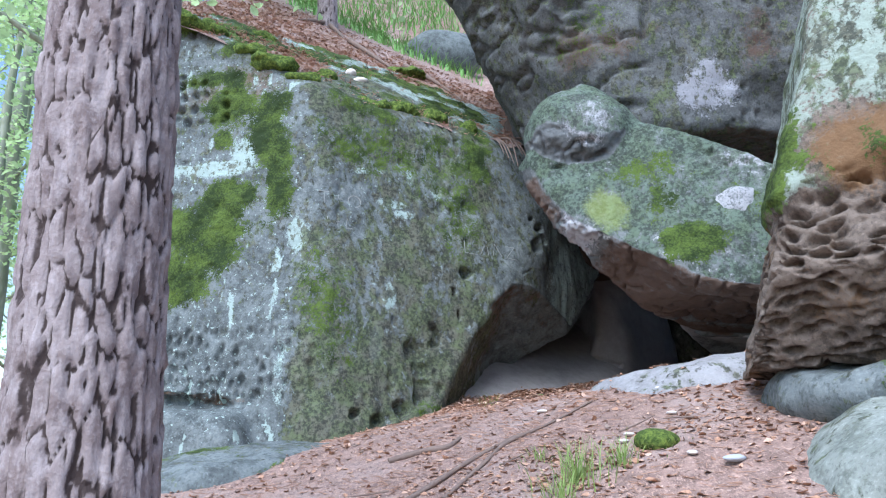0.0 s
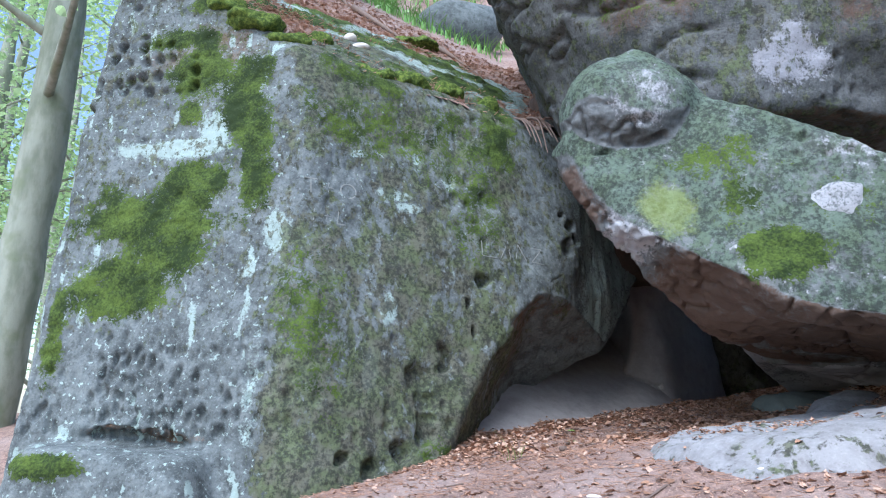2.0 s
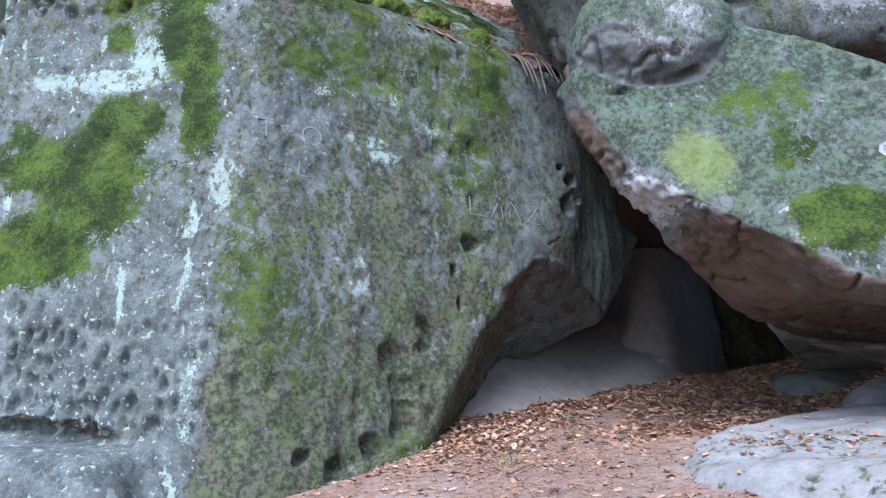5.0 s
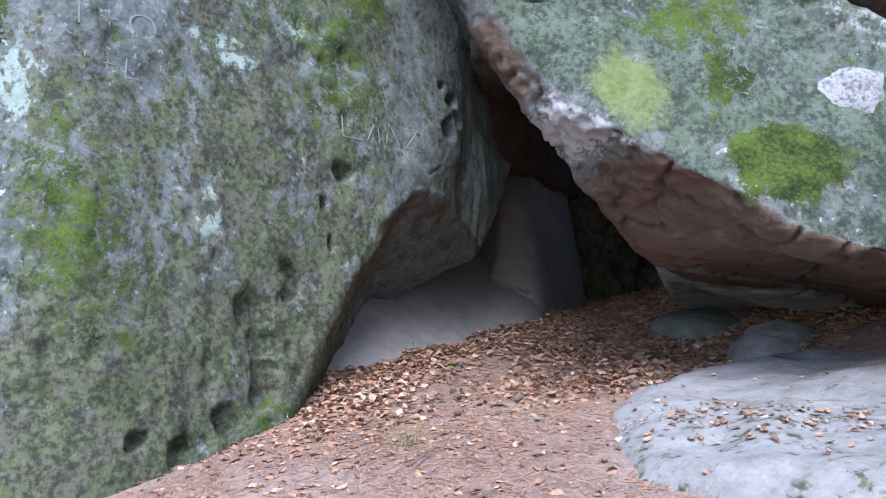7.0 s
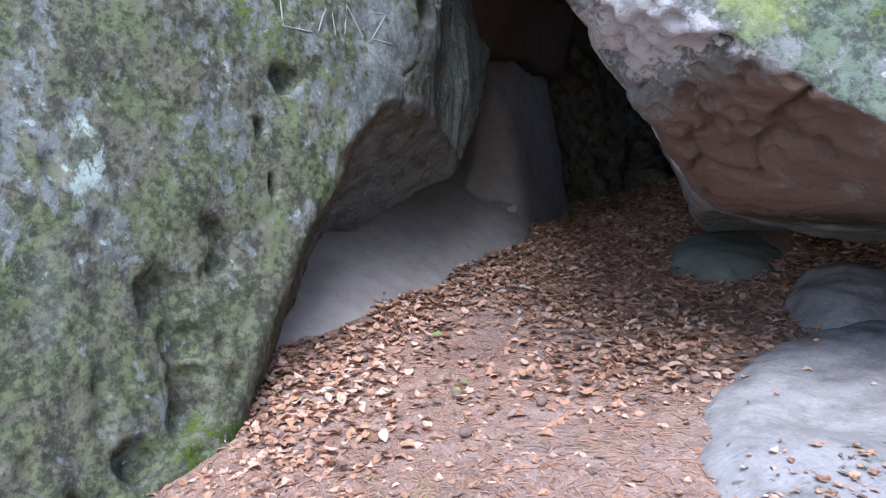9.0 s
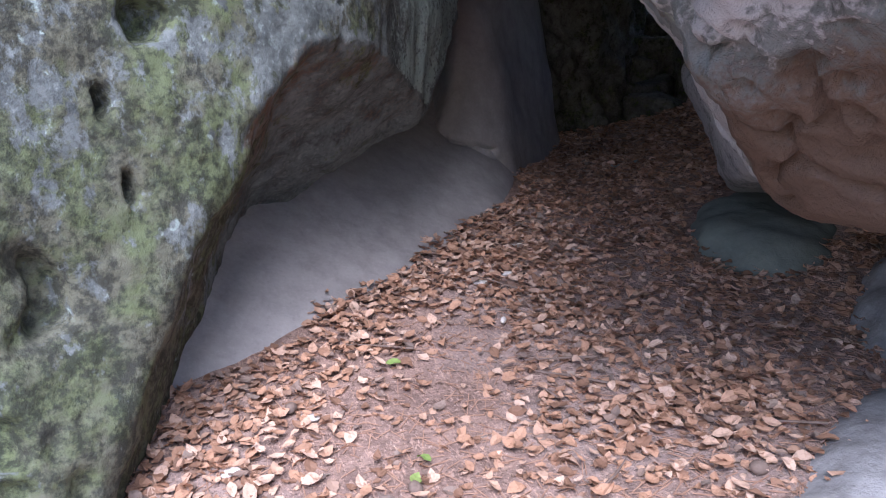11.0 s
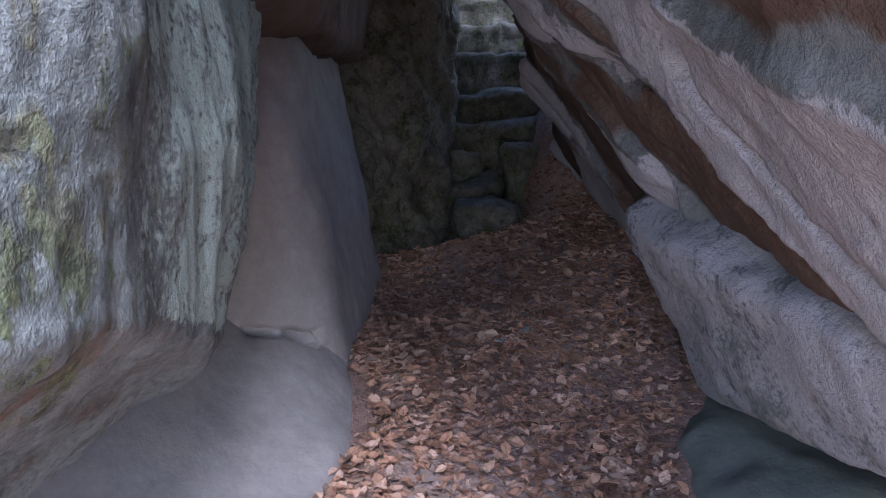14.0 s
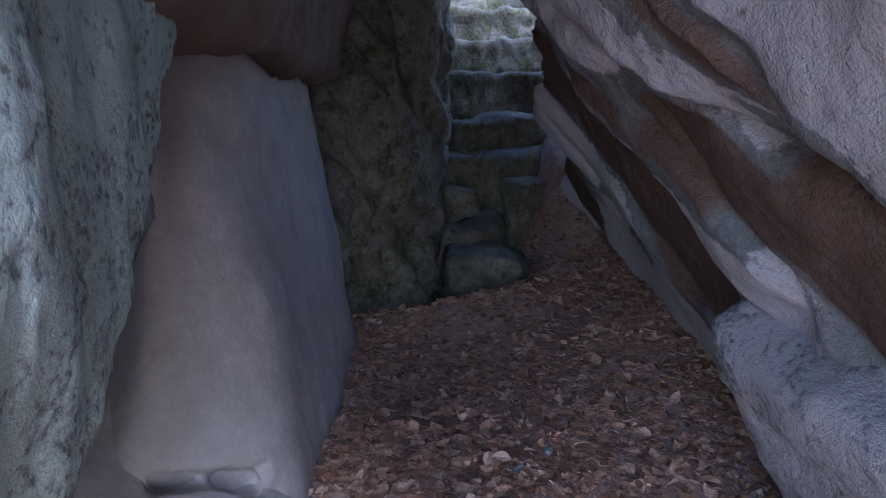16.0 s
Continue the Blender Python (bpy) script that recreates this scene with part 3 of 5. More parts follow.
def relief_b(p, n):
    out = 0.02 * fbm(p, 0.25, 4, 61) + 0.006 * fbm(p, 0.04, 2, 62)
    under = soft(n[:, 2], -0.1, -0.35)
    front = soft(p[:, 1], 7.3, 6.4)
    nose = soft(np.linalg.norm(p - (1.2, 6.15, 3.2), axis=1), 0.9, 0.3)
    out += pits(p, 0.08, 0.04, 63, (1, 1, 1), 0.55, under * front * nose)
    out += under * front * (0.06 * fbm(p * (0.5, 0.5, 1.8), 0.3, 5, 64, 0.6) - 0.05 * soft(np.abs(fbm(p, 0.3, 3, 70)), 0.08, 0.0))
    inner = soft(p[:, 1], 6.6, 7.4)
    bed = bedding(p)
    out += inner * (0.05 * fbm(bed, 0.3, 4, 65) + 0.05 * soft(fbm(bed, 0.42, 2, 68), -0.06, 0.06) - 0.035 * soft(np.abs(fbm(bed, 0.5, 3, 165)), 0.05, 0.0))
    top = patch(p, (2.5, 3.75), (0.4, 0.14), 0.3)
    out += pits(p, 0.12, 0.06, 66, (1, 1, 1), 0.5, top)
    out += cut(p, (2.35, 5.5, 3.05), (2.62, 5.4, 3.2), 0.03, 0.07) + cut(p, (0.9, 6.2, 3.75), (1.5, 6.0, 3.88), 0.035, 0.06)
    return out


def masks_b(p, n):
    x, z = p[:, 0], p[:, 2]
    front = soft(p[:, 1], 7.0, 6.5)
    moss = np.zeros(len(p))
    for c, r, s in (((1.95, 2.98), (0.2, 0.16), 1.0), ((1.8, 3.3), (0.12, 0.2), 0.65), ((1.75, 3.65), (0.35, 0.15), 0.6), ((2.35, 3.3), (0.2, 0.2), 0.35)):
        moss = np.maximum(moss, s * front * patch(p, c, r, 0.8, 0.2))
    up = soft(n[:, 2], -0.25, 0.0)
    film = front * up * (0.74 + 0.5 * fbm(p, 0.35, 4, 67))
    yellow = front * patch(p, (1.36, 3.3), (0.17, 0.2), 0.5, 0.2)
    pale = np.maximum(0.85 * patch(p, (2.5, 3.72), (0.45, 0.13)), 0.7 * front * patch(p, (1.15, 3.15), (0.2, 0.3)) * (1 - 0.3 * up))
    pale = np.maximum(pale, front * 0.62 * patch(p, (1.25, 4.2), (0.3, 0.32), 0.2))
    pale = np.maximum(pale, front * up * 0.6 * patch(p, (1.75, 2.85), (0.5, 0.1), 0.6))
    inner = 1 - front
    band = fbm(bedding(p), 0.42, 2, 68) + 0.35 * fbm(bedding(p), 0.12, 3, 168)
    brown = np.maximum(front * (1 - up) * (0.9 - 0.6 * patch(p, (1.15, 3.15), (0.35, 0.3)) - soft(z, 3.6, 3.9)) + 0.4 * fbm(p, 0.3, 3, 69) * (1 - up), inner * soft(band, 0.0, -0.14) * 0.85)
    pale = np.maximum(pale, inner * soft(band, -0.06, 0.1) * 0.78)
    return {"moss": moss, "film": film, "pale": pale, "brown": brown, "specks": front * up * 0.8, "yellow": yellow}


boulder_b = rock("boulder", field_b, (0.4, 4.4, 1.9), (7.2, 13.2, 5.2), 0.06, ROCK_B, relief_b, 2, masks_b)
tagged(boulder_b, "leaning grey sandstone boulder with moss and yellow lichen", "boulder")


def deep(f, r, z=0.0):
    """A place in the passage: metres along it, metres to its right, height."""
    return (1.33 + 0.66 * f + 0.75 * r, 7.66 + 0.75 * f - 0.66 * r, z)


def field_top(p):
    q = warp(p, 0.1, 0.7, 14)
    block = hull(q, (
        ((1.08, 6.95, 4.75), (-0.8, -0.5, -0.4)),
        ((0.6, 7.3, 4.93), (-0.9, 0.3, -0.4)),
        ((2.0, 6.3, 5.0), (-0.15, -1, -0.12)),
        ((2.2, 6.3, 4.15), (0.1, -0.03, -1)),
        ((6.5, 6, 3), (1, 0, 0)),
        (deep(5.65, 0, 4.4), (0.66, 0.75, 0.3)),
        ((3, 6, 7.6), (0, 0, 1)),
    ), 0.12)
    # unseen block added behind the leaning boulder to keep sky light out
    light_stop = hull(q, (((3, 7.4, 3), (0, -1, 0)), (deep(2, 1.5, 3), (-0.75, 0.66, 0)), ((6.4, 8, 3), (1, 0, 0)), (deep(5.5, 2, 3), (0.66, 0.75, 0)), ((4, 9, 2.7), (0, 0, -1)), ((4, 9, 4.8), (0, 0, 1))), 0.12)
    block = smin(block, light_stop, 0.1)
    return smax(block, -blob(q, (3.1, 5.9, 4.35), (0.55, 0.5, 0.5)), 0.1)


def relief_top(p, n):
    out = 0.05 * fbm(p, 0.4, 5, 71) + 0.008 * fbm(p, 0.05, 2, 72)
    out += cut(p, (1.78, 6.1, 4.2), (2.0, 6.4, 6.2), 0.05, 0.12, 0.05)
    out += pits(p, 0.12, 0.06, 73, (1, 1, 1), 0.4, soft(p[:, 0], 2.0, 2.3) * soft(fbm(p, 0.4, 2, 74), -0.1, 0.2))
    ridge = np.abs(fbm(p * (0.6, 1, 1.8), 0.6, 4, 75))
    return out - 0.07 * soft(ridge, 0.1, 0.0) * soft(p[:, 0], 2.0, 1.7)


def masks_top(p, n):
    film = 0.35 + 0.6 * fbm(p, 0.5, 4, 76) + 0.2 * patch(p, (2.1, 5.2), (0.25, 0.7))
    pale = 0.7 * patch(p, (2.4, 4.6), (0.35, 0.3)) * soft(p[:, 1], 7.5, 6.9)
    brown = np.maximum(0.6 * patch(p, (2.9, 5.0), (0.25, 0.35)), 0.6 * patch(p, (1.5, 5.1), (0.45, 0.25), 1.0))
    brown = np.maximum(brown, soft(n[:, 2], -0.5, -0.8) * 0.6)
    return {"moss": 0.3 * patch(p, (1.4, 5.3), (0.5, 0.4), 0.8), "film": film, "pale": pale, "brown": brown, "specks": 0.3 + 0 * film}


boulder_top = rock("boulder", field_top, (-1.6, 5.4, 2.5), (6.6, 13.2, 7.8), 0.07, ROCK_T, relief_top, 1, masks_top)
tagged(boulder_top, "dark upper sandstone block above the leaning boulder", "boulder")


def field_low(p):
    q = warp(p, 0.05, 0.4, 24)
    return hull(q, (
        (deep(1.32, 0.74, 2.76), (-0.78, 0.5, -0.42)),
        (deep(1.3, 0.66, 2.82), (-0.6, 0.3, 0.75)),
        (deep(0.6, 1.05, 2.48), (-0.1, -0.2, -1)),
        (deep(1.75, 0.6, 2.6), (0.66, 0.75, 0)),
        (deep(0, 2.2, 2.6), (0.7, -0.6, 0)),
        (deep(-0.9, 1.2, 2.6), (-0.66, -0.75, 0)),
    ), 0.06)


block_low = rock("rock_block", field_low, (1.3, 5.6, 2.0), (4.4, 9.6, 3.4), 0.05, ROCK_B,
                 lambda p, n: 0.03 * fbm(p * (0.7, 0.7, 1.6), 0.25, 4, 81) + 0.005 * fbm(p, 0.04, 2, 82), 1,
                 lambda p, n: {"pale": 0.62 + 0.3 * fbm(p, 0.4, 3, 83), "brown": 0.25 * soft(fbm(p, 0.5, 3, 84), 0.1, 0.4)})
tagged(block_low, "cracked grey rock block wedged under the boulder", "rock")

# ---- honeycombed boulder ----


def field_c(p):
    q = warp(p, 0.05, 0.4, 34)
    return hull(q, (
        ((1.46, 3.2, 2.5), (-0.6, -0.75, 0.22)),
        ((1.43, 3.3, 2.2), (-1, 0.35, 0.28)),
        ((1.5, 3.15, 2.15), (-0.5, -0.6, -0.55)),
        ((1.9, 3.1, 1.76), (0, 0, -1)),
        ((2, 4.2, 2.6), (0, 1, 0)),
        ((2, 3, 4.6), (0, 0, 1)),
        ((3.4, 3, 3), (1, 0, 0)),
    ), 0.07)


def relief_c(p, n):
    low = soft(p[:, 2] - 0.25 * (p[:, 0] - 1.45) + 0.08 * fbm(p, 0.2, 3, 91), 2.58, 2.46)
    q = warp(p, 0.06, 0.16, 92)
    out = 0.015 * fbm(p, 0.2, 4, 93) + 0.004 * fbm(p, 0.03, 2, 94)
    out += pits(q, 0.085, 0.09, 95, (0.75, 0.75, 1.9), 0.62, low) - low * 0.05
    return out + (1 - low) * cut(p, (1.6, 2.9, 3.4), (1.9, 2.7, 2.8), 0.03, 0.03)


def masks_c(p, n):
    low = soft(p[:, 2] - 0.25 * (p[:, 0] - 1.45) + 0.08 * fbm(p, 0.2, 3, 91), 2.58, 2.46)
    edge = soft(n @ (-0.9, 0.35, 0.0), 0.2, 0.6)
    ochre = patch(p, (1.85, 2.72), (0.2, 0.17))
    return {"moss": (1 - low) * 0.95 * edge * soft(p[:, 2], 3.1, 2.8), "film": (1 - low) * (0.45 + 0.4 * fbm(p, 0.3, 3, 96)) * (1 - ochre), "pale": (1 - low) * (0.75 - ochre + 0.3 * fbm(p, 0.3, 3, 98)),
            "brown": np.maximum(ochre, low * (0.3 + 0.7 * fbm(p, 0.35, 3, 97))), "specks": 0.3 * (1 - low)}


boulder_c = rock("boulder", field_c, (1.0, 2.1, 1.6), (3.6, 4.4, 4.8), 0.05, ROCK_C, relief_c, 2, masks_c)
tagged(boulder_c, "pitted honeycomb sandstone boulder, ochre and brown", "boulder")

for centre, radii, turn, top, tip, mat, label in (
    ((2.02, 2.75, 1.2), (0.7, 0.8, 0.5), 10, 1.6, (0, -0.05), ROCK_L, "flat greenish grey rock slab below the honeycomb boulder"),
    ((2.4, 3.5, 1.65), (0.85, 0.85, 0.3), 0, 1.8, (0, -0.04), ROCK_A, "mossy rock ledge under the honeycomb boulder"),
    ((-1.2, 5.2, 1.1), (0.95, 0.62, 0.4), 40, 1.42, (-0.06, -0.15), ROCK_A, "flat mossy grey rock in the forest soil"),
    ((2.35, 5.55, 1.5), (1.6, 1.2, 0.75), 45, 2.03, (-0.14, 0.02), ROCK_G, "smooth bare grey rock slab beside leaf litter"),
    ((3.0, 6.95, 1.8), (0.7, 0.36, 0.42), 40, 2.2, (-0.1, 0.05), ROCK_G, "low rounded grey rock under the overhang"),
    ((3.05, 7.9, 1.95), (0.62, 0.42, 0.35), 50, 2.23, (-0.08, 0.0), SLAB, "flat grey green stone slab among dry leaves"),
    ((1.33, 7.0, 1.72), (0.1, 0.17, 0.13), 20, 1.83, (0, 0), ROCK_G, "small grey stone surfacing in the path"),
):
    def lump(p, centre=centre, radii=radii, turn=turn, top=top, tip=tip):
        q = warp(p, 0.06, 0.3, 44)
        return smax(blob(q, centre, radii, turn), plane(q, (centre[0], centre[1], top), (*tip, 1)), 0.05)

    c, r = np.array(centre), max(radii) + 0.15
    stone_ob = rock("rock_slab", lump, c - (r, r, radii[2] + 0.2), c + (r, r, radii[2] + 0.3), 0.04, mat,
                    lambda p, n: 0.012 * fbm(p, 0.15, 4, 85), 1,
                    lambda p, n: {"moss": 0.75 * soft(fbm(p, 0.4, 3, 86), 0.05, 0.4) * np.maximum(soft(p[:, 0], 0.5, -0.3), soft(p[:, 1], 4, 3.5) * soft(p[:, 2], 1.62, 1.7)), "film": (0.2 + 0.4 * fbm(p, 0.3, 3, 87)) * soft(p[:, 1], 6, 5)})
    tagged(stone_ob, label, "rock")
    if label.startswith("smooth bare"):
        bare_slab = stone_ob

# ---- passage: sandy ledge, wall with the rounded column, roof, pillar ----


def crack(p):
    return cut(p, (1.4, 9.0, 2.5), (1.95, 9.42, 2.43), 0.03, 0.07, 0.05) + cut(p, (1.9, 9.42, 2.44), (2.3, 9.46, 2.34), 0.04, 0.09, 0.05)


def field_d(p):
    q = warp(p, 0.03, 0.6, 54)
    ledge = hull(q, (
        ((1.3, 9.0, 2.37), (0.3, -0.6, 1)),
        ((0.35, 7.6, 1.85), (0.2, -0.8, 0.5)),
        ((2.35, 9.42, 2.2), (0.8, -0.4, 0.4)),
        ((0, 10.4, 0), (0, 1, 0)),
    ), 0.15)
    return ledge


sand_ledge = rock("rock_ledge", field_d, (-0.6, 7.1, 1.2), (3, 10.3, 3.2), 0.05, SAND, lambda p, n: 0.01 * fbm(p, 0.2, 4, 101) + crack(p), 2)
tagged(sand_ledge, "smooth pale sandy rock ledge inside the cave", "rock")


def field_e(p):
    q = warp(p, 0.04, 0.5, 64)
    wall = hull(q, (
        ((1.98, 9.42, 2.5), (-0.12, -1, 0.36)),
        (deep(2.6, -0.52, 2.7), (0.76, -0.65, 0.2)),
        (deep(3.9, -0.5), (0.66, 0.75, 0)),
        ((1.2, 9.5, 0), (-1, 0, 0)),
        ((2, 9, 5.2), (0, 0, 1)),
        ((2, 9, 1.6), (0.1, -0.1, -1)),
    ), 0.3)
    hollow = smin(blob(q, (1.58, 9.75, 3.1), (0.42, 0.8, 0.95)), blob(q, (2.0, 9.3, 3.75), (0.6, 0.5, 0.5)), 0.1)
    return smax(wall, -hollow, 0.1)


cave_wall = rock("rock_wall", field_e, (1.0, 9.0, 1.7), (4.4, 11.8, 5.4), 0.05, SAND, lambda p, n: 0.015 * fbm(p, 0.3, 4, 102) + crack(p), 2)
tagged(cave_wall, "smooth pale cave wall with a rounded column", "rock")


def field_r(p):
    q = warp(p, 0.06, 0.4, 74)
    return hull(q, (((1.7, 9.3, 3.5), (0.1, -0.1, -1)), ((1.75, 8.98, 3.8), (0.4, -1, -0.3)), (deep(2.2, -0.5, 3.9), (0.75, -0.66, -0.1)), ((0.8, 9, 3), (-1, 0, 0)),
                    ((2, 11, 3), (0, 1, 0)), ((2, 9, 5.5), (0, 0, 1))), 0.1)


roof = rock("rock_roof", field_r, (0.6, 8.7, 3.2), (4, 11.2, 5.7), 0.06, ROCK_B, lambda p, n: 0.03 * fbm(p, 0.3, 4, 103), 1,
            lambda p, n: {"brown": 1.0 + 0 * p[:, 0]})
tagged(roof, "dark rock roof above the cave wall", "rock")


def field_p(p):
    q = warp(p, 0.06, 0.35, 84)
    return hull(q, (
        ((3.6, 10.95, 3.2), (-0.05, -1, -0.02)),
        (deep(4.3, -0.06, 3.2), (0.75, -0.66, 0.06)),
        ((2.4, 11, 3), (-1, 0, 0)), ((3, 14, 3), (0, 1, 0)), ((3, 12, 6.8), (0, 0, 1)),
    ), 0.12)


def hewn(p, n):
    q = p * (1, 1, 0.6) + p[:, 2:3] * (0.35, 0.35, 0)
    return 0.17 * fbm(q, 0.2, 2, 104) - 0.06 * soft(np.abs(fbm(q, 0.22, 2, 109)), 0.12, 0.0) + 0.03 * fbm(p, 0.06, 3, 105)


pillar = rock("rock_pillar", field_p, (2.2, 10.5, 1.9), (7.2, 14.2, 7.0), 0.06, STEP, hewn, 1, lambda p, n: {"film": 0.3 + 0.5 * fbm(p, 0.3, 3, 106)})
tagged(pillar, "rough tool-marked rock wall beside the steps", "rock")

# ---- stone steps ----
for k, (f, r0, r1, top, fall) in enumerate((
    (4.15, -0.02, 0.5, 2.58, 0.08), (4.55, -0.16, 0.34, 2.7, 0.0), (4.85, -0.16, 0.24, 2.86, -0.05), (4.8, 0.4, 0.92, 2.95, 0.08), (5.15, -0.18, 0.68, 3.12, -0.1),
    (5.5, -0.16, 0.7, 3.36, -0.05), (5.85, -0.12, 0.8, 3.7, 0.0), (6.2, -0.12, 0.8, 3.98, 0.0), (6.6, -0.2, 0.9, 4.28, 0.0), (7.0, -0.25, 1.0, 4.44, 0.0), (7.4, -0.25, 1.0, 4.6, 0.0),
)):
    def tread(p, f=f, r0=r0, r1=r1, top=top, fall=fall, k=k):
        q = warp(p, 0.09, 0.3, 200 + 7 * k)
        mid = (r0 + r1) / 2
        return hull(q, (
            (deep(f, mid, top), (0.75 * fall, -0.66 * fall, 1)), (deep(f, mid, top), (-0.66, -0.75, -0.1)),
            (deep(f, r1, top), (0.75, -0.66, 0)), (deep(f, r0, top), (-0.75, 0.66, 0)),
            (deep(f + 0.6, mid, top), (0.66, 0.75, 0)), (deep(f, mid, top - 0.55), (0, 0, -1)),
        ), 0.07)

    c = np.array(deep(f + 0.3, (r0 + r1) / 2, top))
    st = rock("stone_step", tread, c - (1.0, 1.0, 0.7), c + (1.0, 1.0, 0.25), 0.04, STEP, lambda p, n: 0.01 * fbm(p, 0.1, 3, 107), 1,
              lambda p, n: {"moss": 0.15 + 0 * p[:, 0], "film": 0.3 + 0.4 * fbm(p, 0.2, 3, 108)})
    tagged(st, "worn sandstone step with a rounded uneven edge", "step", "rock steps")

# ---- pine ----


def pine(name, base, radius, height, lean, seed, around=160, rows=420):
    a, z = np.meshgrid(np.linspace(0, 2 * math.pi, around, endpoint=False), np.linspace(-0.5, height, rows))
    a, z = a.ravel(), z.ravel()
    ring = np.stack((np.cos(a), np.sin(a), 0 * a), 1)
    flat = np.stack((radius * np.cos(a), radius * np.sin(a), z * 0.24), 1)
    q = warp(flat, 0.02, 0.05, seed)
    size = 0.045
    near, second, which = borders(q, size, seed)
    gap = soft(second - near + 0.06 * fbm(flat, 0.02, 2, seed + 3), 0.17, 0.02) * soft(which, 0.05, 0.4)
    lump = 0.006 * fbm(flat, 0.1, 3, seed + 5)
    r = radius * (1 - 0.02 * z + 0.5 * np.exp(-(z + 0.5) * 2.2)) + lump - 0.016 * gap + 0.012 * which + 0.012 * (fbm(flat * (1, 1, 0.7), 0.02, 3, seed + 6))
    v = ring * r[:, None] + np.stack((lean[0] * z, lean[1] * z, z), 1)
    i = (np.arange(rows - 1)[:, None] * around + np.arange(around)[None]).ravel()
    j = (np.arange(rows - 1)[:, None] * around + (np.arange(around)[None] + 1) % around).ravel()
    me = from_arrays(name, v, np.stack((i, j, j + around, i + around), 1), BARK)
    me.attributes.new("furrow", "FLOAT", "POINT").data.foreach_set("value", gap.astype(np.float32))
    tree = new("pine_tree")
    tree.location = base
    new(name, me).parent = tree
    return tree


trunk = pine("trunk", (-0.99, 2.15, 0.75), 0.2, 7.0, (-0.035, 0.0), 111)
tagged(trunk, "thick pine trunk with scaly reddish grey bark", "tree")

# ---- leaf litter ----


def litter_material():
    m = Mat("dry_leaf", 0.75)
    info = m.t.nodes.new("ShaderNodeObjectInfo").outputs["Random"]
    island = m.t.nodes.new("ShaderNodeNewGeometry").outputs["Random Per Island"]
    r = m.math("FRACT", m.add(info, island))
    s = m.math("FRACT", m.mul(r, 7.31))
    c = m.mix(m.ramp(r, 0.0, 0.45), (0.21, 0.115, 0.075), (0.45, 0.255, 0.165))
    c = m.mix(m.ramp(r, 0.5, 1.0), c, (0.62, 0.43, 0.33))
    c = m.mix(m.mul(m.ramp(s, 0.85, 0.95), 0.7), c, (0.16, 0.14, 0.13))
    c = m.mix(m.mul(m.ramp(m.noise(90, 3), 0.5, 0.75), 0.45), c, (0.17, 0.085, 0.05))
    m.bump(m.noise(150, 2), 0.3, 0.004)
    return m.colour(c)


LEAF = litter_material()
TWIG = plain("twig_bark", (0.27, 0.2, 0.165), (0.13, 0.09, 0.075), 30)
CHALK = plain("pale_chip", (0.75, 0.7, 0.66), (0.58, 0.52, 0.47), 40)
GRASS = plain("grass_blade", (0.16, 0.27, 0.06), (0.3, 0.36, 0.13), 9, 0.6)


def leaf_shape(rng, curl):
    """A beech leaf one unit long: a folded, curled oval with a pointed tip, as vertices and quads."""
    t = np.array((0.0, 0.22, 0.5, 0.78, 1.0))
    w = np.array((0.02, 0.24, 0.31, 0.2, 0.01))
    bend = curl * (t - 0.5) ** 2 * 1.6
    fold = 0.05 + 0.25 * rng.random()
    wave = 0.05 * rng.normal(size=(3, 5))
    mid = np.stack((t - 0.5, 0 * t, bend + wave[0]), 1)
    one = np.stack((t - 0.5, w, bend + fold * w + wave[1]), 1)
    two = np.stack((t - 0.5, -w, bend + fold * w + wave[2]), 1)
    q = [(k, k + 1, 5 + k + 1, 5 + k) for k in range(4)] + [(k + 1, k, 10 + k, 10 + k + 1) for k in range(4)]
    return np.concatenate((mid, one, two)), np.array(q)


_rng = np.random.default_rng(5)
SHAPES = [leaf_shape(_rng, c) for c in (0.1, 0.35, -0.25, 0.6, -0.5, 0.2, -0.1, 0.4)]


def turns(rng, n, tilt):
    """Random rotation matrices, mostly lying flat."""
    yaw, a, b = rng.random(n) * 2 * math.pi, rng.normal(0, tilt, n), rng.normal(0, tilt, n)
    cy, sy, ca, sa, cb, sb = np.cos(yaw), np.sin(yaw), np.cos(a), np.sin(a), np.cos(b), np.sin(b)
    o, l = np.zeros(n), np.ones(n)
    rz = np.array(((cy, -sy, o), (sy, cy, o), (o, o, l)))
    rx = np.array(((l, o, o), (o, ca, -sa), (o, sa, ca)))
    ry = np.array(((cb, o, sb), (o, l, o), (-sb, o, cb)))
    return np.einsum("ijn,jkn,kln->nil", rz, rx, ry)


def litter(name, places, sizes, tilt, seed, material=LEAF):
    """Many leaves as one mesh."""
    rng = np.random.default_rng(seed)
    rot = turns(rng, len(places), tilt)
    vs, fs, base = [], [], 0
    kind = rng.integers(0, len(SHAPES), len(places))
    for k, (sv, sq) in enumerate(SHAPES):
        some = np.nonzero(kind == k)[0]
        v = np.einsum("nij,vj->nvi", rot[some], sv) * sizes[some, None, None] + places[some, None]
        vs.append(v.reshape(-1, 3))
        fs.append((sq[None] + base + len(sv) * np.arange(len(some))[:, None, None]).reshape(-1, 4))
        base += v.shape[0] * v.shape[1]
    return new(name, from_arrays(name, np.concatenate(vs), np.concatenate(fs), material, False))


def floor_of(x, y):
    """Height of what the leaves lie on: soil, or the sandy ledge where it is higher."""
    ledge = 2.37 - 0.3 * (x - 1.3) + 0.6 * (y - 9.0)
    return ground_z(x, y), ledge


